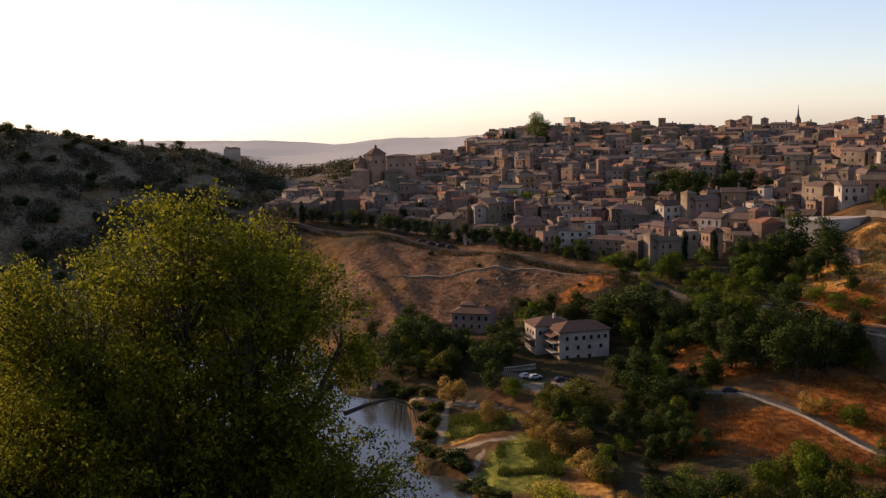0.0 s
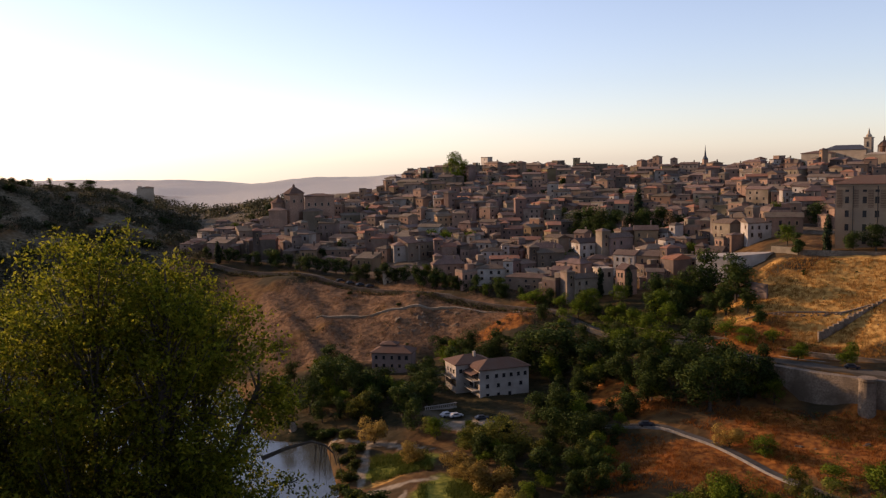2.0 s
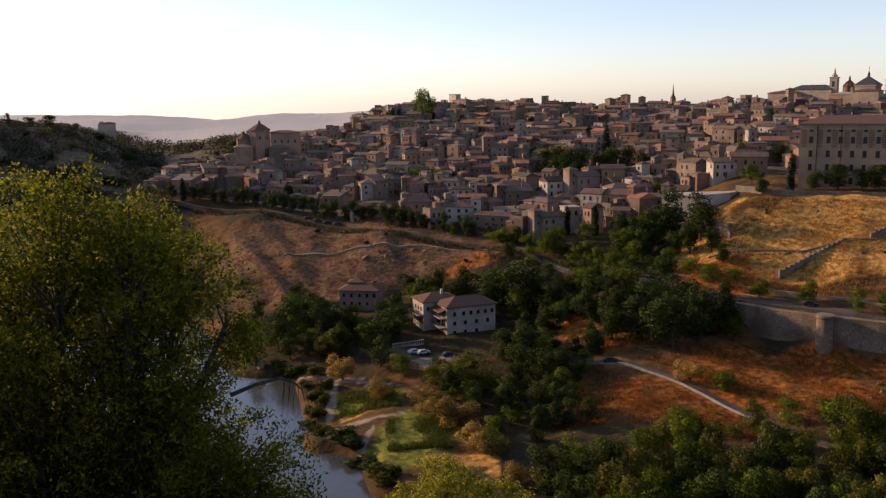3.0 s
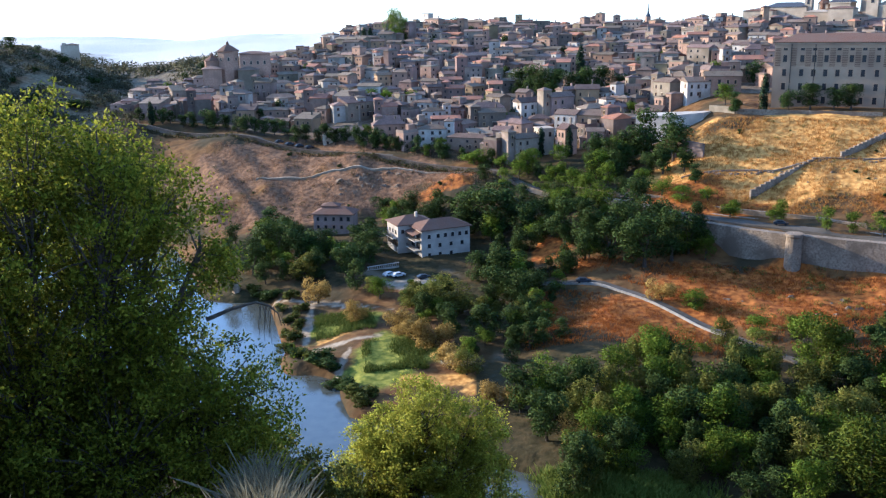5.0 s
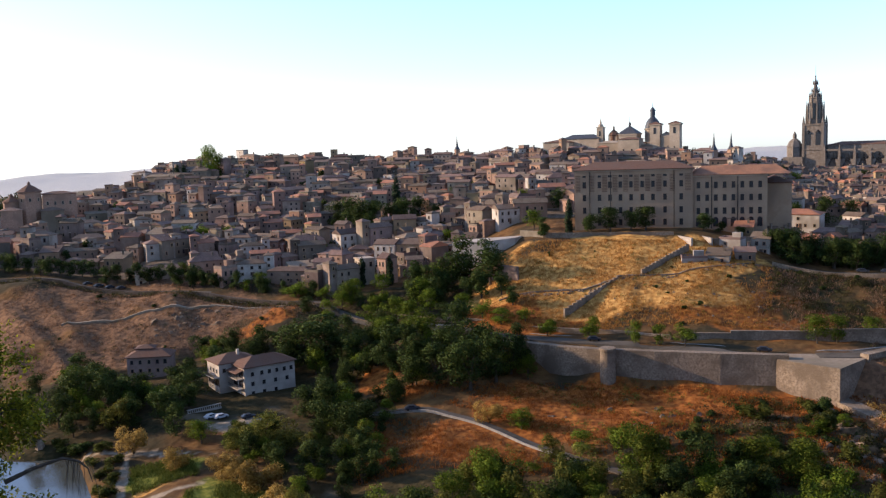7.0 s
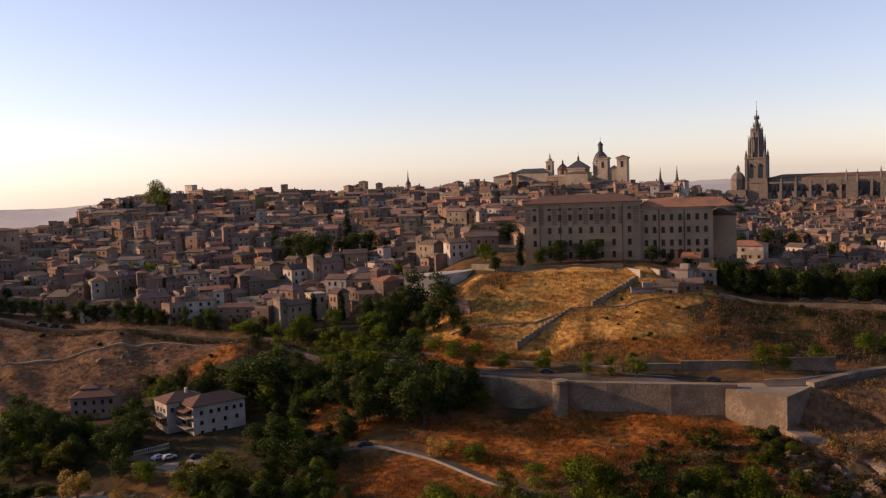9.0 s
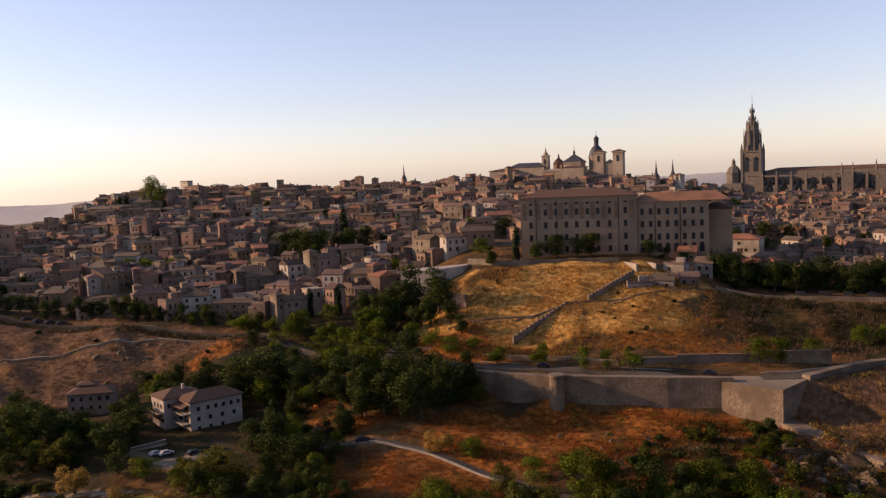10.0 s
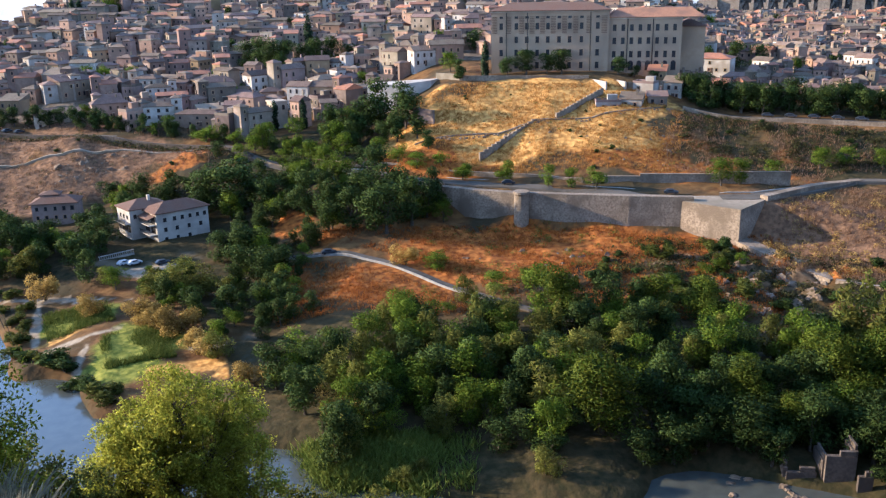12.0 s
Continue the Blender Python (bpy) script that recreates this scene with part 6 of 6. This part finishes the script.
scrub("scrub", spots_in(260, 46.5, 56, 240, 292, 50, 7), LEAF_STRAW, "straw-coloured dry bushes beside the bastion", 1.2, 50)
tufts("dry_grass", strew(2500, 46.5, 56.5, 240, 292, 8), GRASS_EARTH, "golden dry grass tufts below the road", 5, 0.7, 8)
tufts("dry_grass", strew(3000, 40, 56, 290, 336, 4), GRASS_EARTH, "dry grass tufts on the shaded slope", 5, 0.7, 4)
tufts("reeds", strew(900, 0.2, 4.2, 226, 242, 5) + strew(1300, 3.4, 7.6, 198, 217, 15), REED, "green reeds and grass in the river park", 6, 0.8, 5)
tufts("reeds", strew(2600, 13.5, 25, 133, 152, 9), REED, "tall yellow-green reeds on the near bank of the wood", 7, 1.5, 9)
tufts("reeds", strew(700, 16, 28, 134, 152, 6), REED, "green reeds along the far bank", 6, 1.4, 6)


# ---- the near trees below the viewpoint ----
def seen_from_eye(az, el, d):
    x, y = at(az, d)
    return x, y, EYE + d * math.tan(radians(el))


def near_tree(name, label, base, lobes, m, clusters, per, leaf, seed, spread=0.55):
    """A tree from its foot (bearing, distance) and the lobes of its crown (bearing, elevation, distance, radius): limbs grow to every lobe, twigs to leaf clusters."""
    g = random.Random(seed)
    bx, by = at(*base)
    bz = ground_z(bx, by)
    e = thing(name, pose(bx, by, bz), label, "tree")
    L = [(Vector(seen_from_eye(a, el, d)) - Vector((bx, by, bz)), r) for a, el, d, r in lobes]
    wood = Solid()
    mid = sum((p for p, _ in L), Vector()) / len(L)
    fork = Vector((mid.x * 0.25, mid.y * 0.25, mid.z * 0.35))
    wood.tube([(0, 0, -1), (fork.x * 0.3, fork.y * 0.3, fork.z * 0.4), tuple(fork)], [0.5, 0.38, 0.3], 9)
    blobs = []
    for p, r in L:
        bend = fork.lerp(p, 0.5) + Vector((g.uniform(-0.4, 0.4), g.uniform(-0.4, 0.4), g.uniform(0.1, 0.6)))
        wood.tube([tuple(fork), tuple(bend), tuple(p), tuple(p + Vector((0, 0, r * 0.6)))], [0.2, 0.13, 0.07, 0.02], 6)
        n = max(4, int(clusters * r * r / sum(q * q for _, q in L)))
        for k in range(n):
            v = Vector((g.gauss(0, 1), g.gauss(0, 1), g.gauss(0, 1))).normalized()
            c = p + v * r * (g.random() ** 0.45) * (1.1 if g.random() < 0.86 else 1.32)
            s = spread * g.uniform(0.4, 1.3)
            blobs.append((c.x, c.y, c.z, s, s, s * 0.8))
            if k % 2 == 0:
                a = p.lerp(bend, g.uniform(0, 0.6))
                wood.tube([tuple(a), tuple(a.lerp(c, 0.55) + Vector((0, 0, 0.15))), tuple(c)], [0.045, 0.025, 0.008], 4)
    part("trunk", wood, BARK, e)
    part("crown", cloud_mesh("crown", leaf_cloud(blobs, len(blobs) * per, leaf, seed, 0.9), m), None, e)
    return e


LEAF_NEAR = leaf_mat("small elm leaves", (0.07, 0.09, 0.007), (0.29, 0.275, 0.02), 0.5, 0.0)
LEAF_YELLOW = leaf_mat("yellowing almond leaves", (0.15, 0.17, 0.014), (0.38, 0.36, 0.035), 0.5, 0.0)
near_tree("elm_tree", "large spreading elm with small yellow-green leaves", (-14, 27),
          ((-12.2, -13.6, 28, 3.3), (-16.5, -7.9, 28, 2.0), (-12.2, -8.3, 27, 1.7), (-23.5, -13.6, 28, 3.0), (-26, -10.5, 28, 1.6), (-10.6, -19, 27, 2.0), (-18.7, -21, 28, 4.2), (-6.8, -13.8, 27, 0.9),
           (-28, -20, 27, 3.5), (-6.8, -24, 26, 2.2), (-13, -26, 26, 3.4), (-19, -12, 29, 2.6), (-9.5, -11.5, 28, 1.5),
           # lobes at 33 m and beyond are unseen, added to shade the lower crown
           (-33, -21, 33, 4.2), (-30, -24, 33, 3.8), (-15, -20, 30, 3.6), (-20, -25.5, 29, 4.0), (-10, -24.5, 28, 3.0), (-26, -24, 28, 3.6), (-27, -17, 37, 3.8), (-21, -19, 37, 3.4), (-31, -17, 36, 3.8), (-4.6, -27, 27, 1.8), (-23, -27, 27, 3.2)), LEAF_NEAR, 5000, 88, 0.066, 31, 0.62)
near_tree("almond_tree", "young yellow-green tree on the near slope", (7, 46),
          ((6.3, -28.6, 45, 3.6), (9.4, -28.4, 45, 2.7), (3.6, -29.6, 44, 2.6), (7.2, -25.2, 45, 2.2), (10.8, -26.5, 46, 1.8), (4.2, -26.8, 45, 1.8), (11.3, -30.5, 46, 2.4), (1.8, -32, 44, 2.4), (6.5, -33.5, 43, 4.0)), LEAF_YELLOW, 1300, 110, 0.075, 32, 0.6)
near_tree("shrub", "straggly olive-green shrub under the elm", (-3.5, 40),
          ((-3.0, -28, 40, 1.8), (-0.5, -29.5, 40, 1.7), (-5.5, -28, 38, 2.0), (0.8, -31, 42, 1.8)), LEAF_OLIVE, 260, 80, 0.1, 33, 0.6)
near_tree("shrub", "olive-green shrub on the near slope", (15, 52), ((14.5, -32.6, 52, 2.2), (17.2, -33.2, 52, 2.2), (20, -33.5, 50, 2.2), (23, -34, 50, 2)), LEAF_OLIVE, 200, 70, 0.11, 34, 0.6)

# the bare branch that hangs from the elm over the river
br = thing("dead_branch", pose(*seen_from_eye(-6.6, -18.3, 26)), "bare dark dead branch hanging over the river", "branch")
o = Vector(seen_from_eye(-6.6, -18.3, 26))


def to(az, el, d=26):
    return tuple(Vector(seen_from_eye(az, el, d)) - o)


limb = Solid().tube([to(-6.8, -18.2), to(-5.2, -17.7), to(-3.6, -17.4), to(-2.7, -17.7), to(-2.2, -18.2), to(-2.0, -19.0)], [0.075, 0.06, 0.045, 0.035, 0.022, 0.01], 6)
gb = random.Random(8)
for k in range(10):
    a, el = -3.4 + k * 0.135, -17.6 - 0.02 * k
    x1 = a + gb.uniform(-0.35, 0.6)
    part("twig", Solid().tube([to(a, el), to((a + x1) / 2 + gb.uniform(-0.15, 0.15), el - gb.uniform(0.5, 1.0)), to(x1, el - gb.uniform(1.2, 2.4))], [0.014, 0.009, 0.004], 4), BARK, br)
part("twig", Solid().tube([to(-5.6, -19.7), to(-4.9, -19.75), to(-4.5, -19.6)], [0.04, 0.025, 0.01], 5), BARK, br)
part("limb", limb, BARK, br)


# tall dry grass on the near slope
near_spots = []
gn = random.Random(17)
for k in range(2400):
    az, d = gn.uniform(-38, 6), gn.uniform(11, 23)
    near_spots.append(at(az, d))
DRY_PALE = leaf_mat("pale dry stalks", (0.09, 0.08, 0.05), (0.17, 0.15, 0.095), 0.3, 0.1)
tufts("dry_grass", near_spots, DRY_PALE, "tall pale dry grass on the near slope", 22, 0.6, 7, 0.012)


# ---- cars ----
def car(az, d, turn, paint, label):
    x, y = at(az, d)
    e = thing("car", pose(x, y, float(plain_z(az, d)[0]) + 0.3, 0, 0, facing(az, turn)), label, "car")
    s = Solid()
    prof = [(-2.1, 0.35), (2.1, 0.35), (2.15, 0.75), (1.2, 0.92), (0.55, 1.42), (-1.15, 1.45), (-1.85, 0.95), (-2.15, 0.85)]
    n = len(prof)
    s.add([(px, sy * (0.85 if pz < 1 else 0.68), pz) for sy in (-1, 1) for px, pz in prof], [tuple(range(n)), tuple(range(2 * n - 1, n - 1, -1))] + [(i, i + n, (i + 1) % n + n, (i + 1) % n) for i in range(n)])
    body = part("body", s, paint, e)
    part("side_window", Solid().box(-0.25, -0.8, 0.98, 1.6, 0.06, 0.36), GLASS, body)
    part("side_window", Solid().box(-0.25, 0.8, 0.98, 1.6, 0.06, 0.36), GLASS, body)
    for wx in (-1.3, 1.3):
        for wy in (-0.78, 0.78):
            w = part("wheel", Solid().lathe(0, 0, [(0.2, -0.1), (0.33, -0.1), (0.33, 0.1), (0.2, 0.1)], 14), RUBBER, e)
            w.matrix_basis = pose(wx, wy, 0.33, 90)


car(5.3, 267, 30, PAINT_WHITE, "white car parked on the forecourt")
car(5.9, 266, 25, PAINT_WHITE, "white car parked on the forecourt")
car(7.6, 263, 15, PAINT_DARK, "dark car parked by the riverside house")
car(18.2, 246, 8, PAINT_DARK, "dark car on the narrow lane")
car(40.6, 270, 2, PAINT_DARK, "dark car driving on the wall road")
car(30.2, 278, 5, PAINT_DARK, "dark car parked beside the road")
for k in range(4):
    car(-1.4 + k * 0.62, float(np.interp(-1.4 + k * 0.62, ROAD_AZ, ROAD_D)) + 2.5, 30, PAINT_DARK, "small dark car parked under trees along the road")
for k in range(5):
    car(46 + k * 1.3, 343 + k * 0.5, 3, PAINT_DARK, "dark car parked along the upper street")
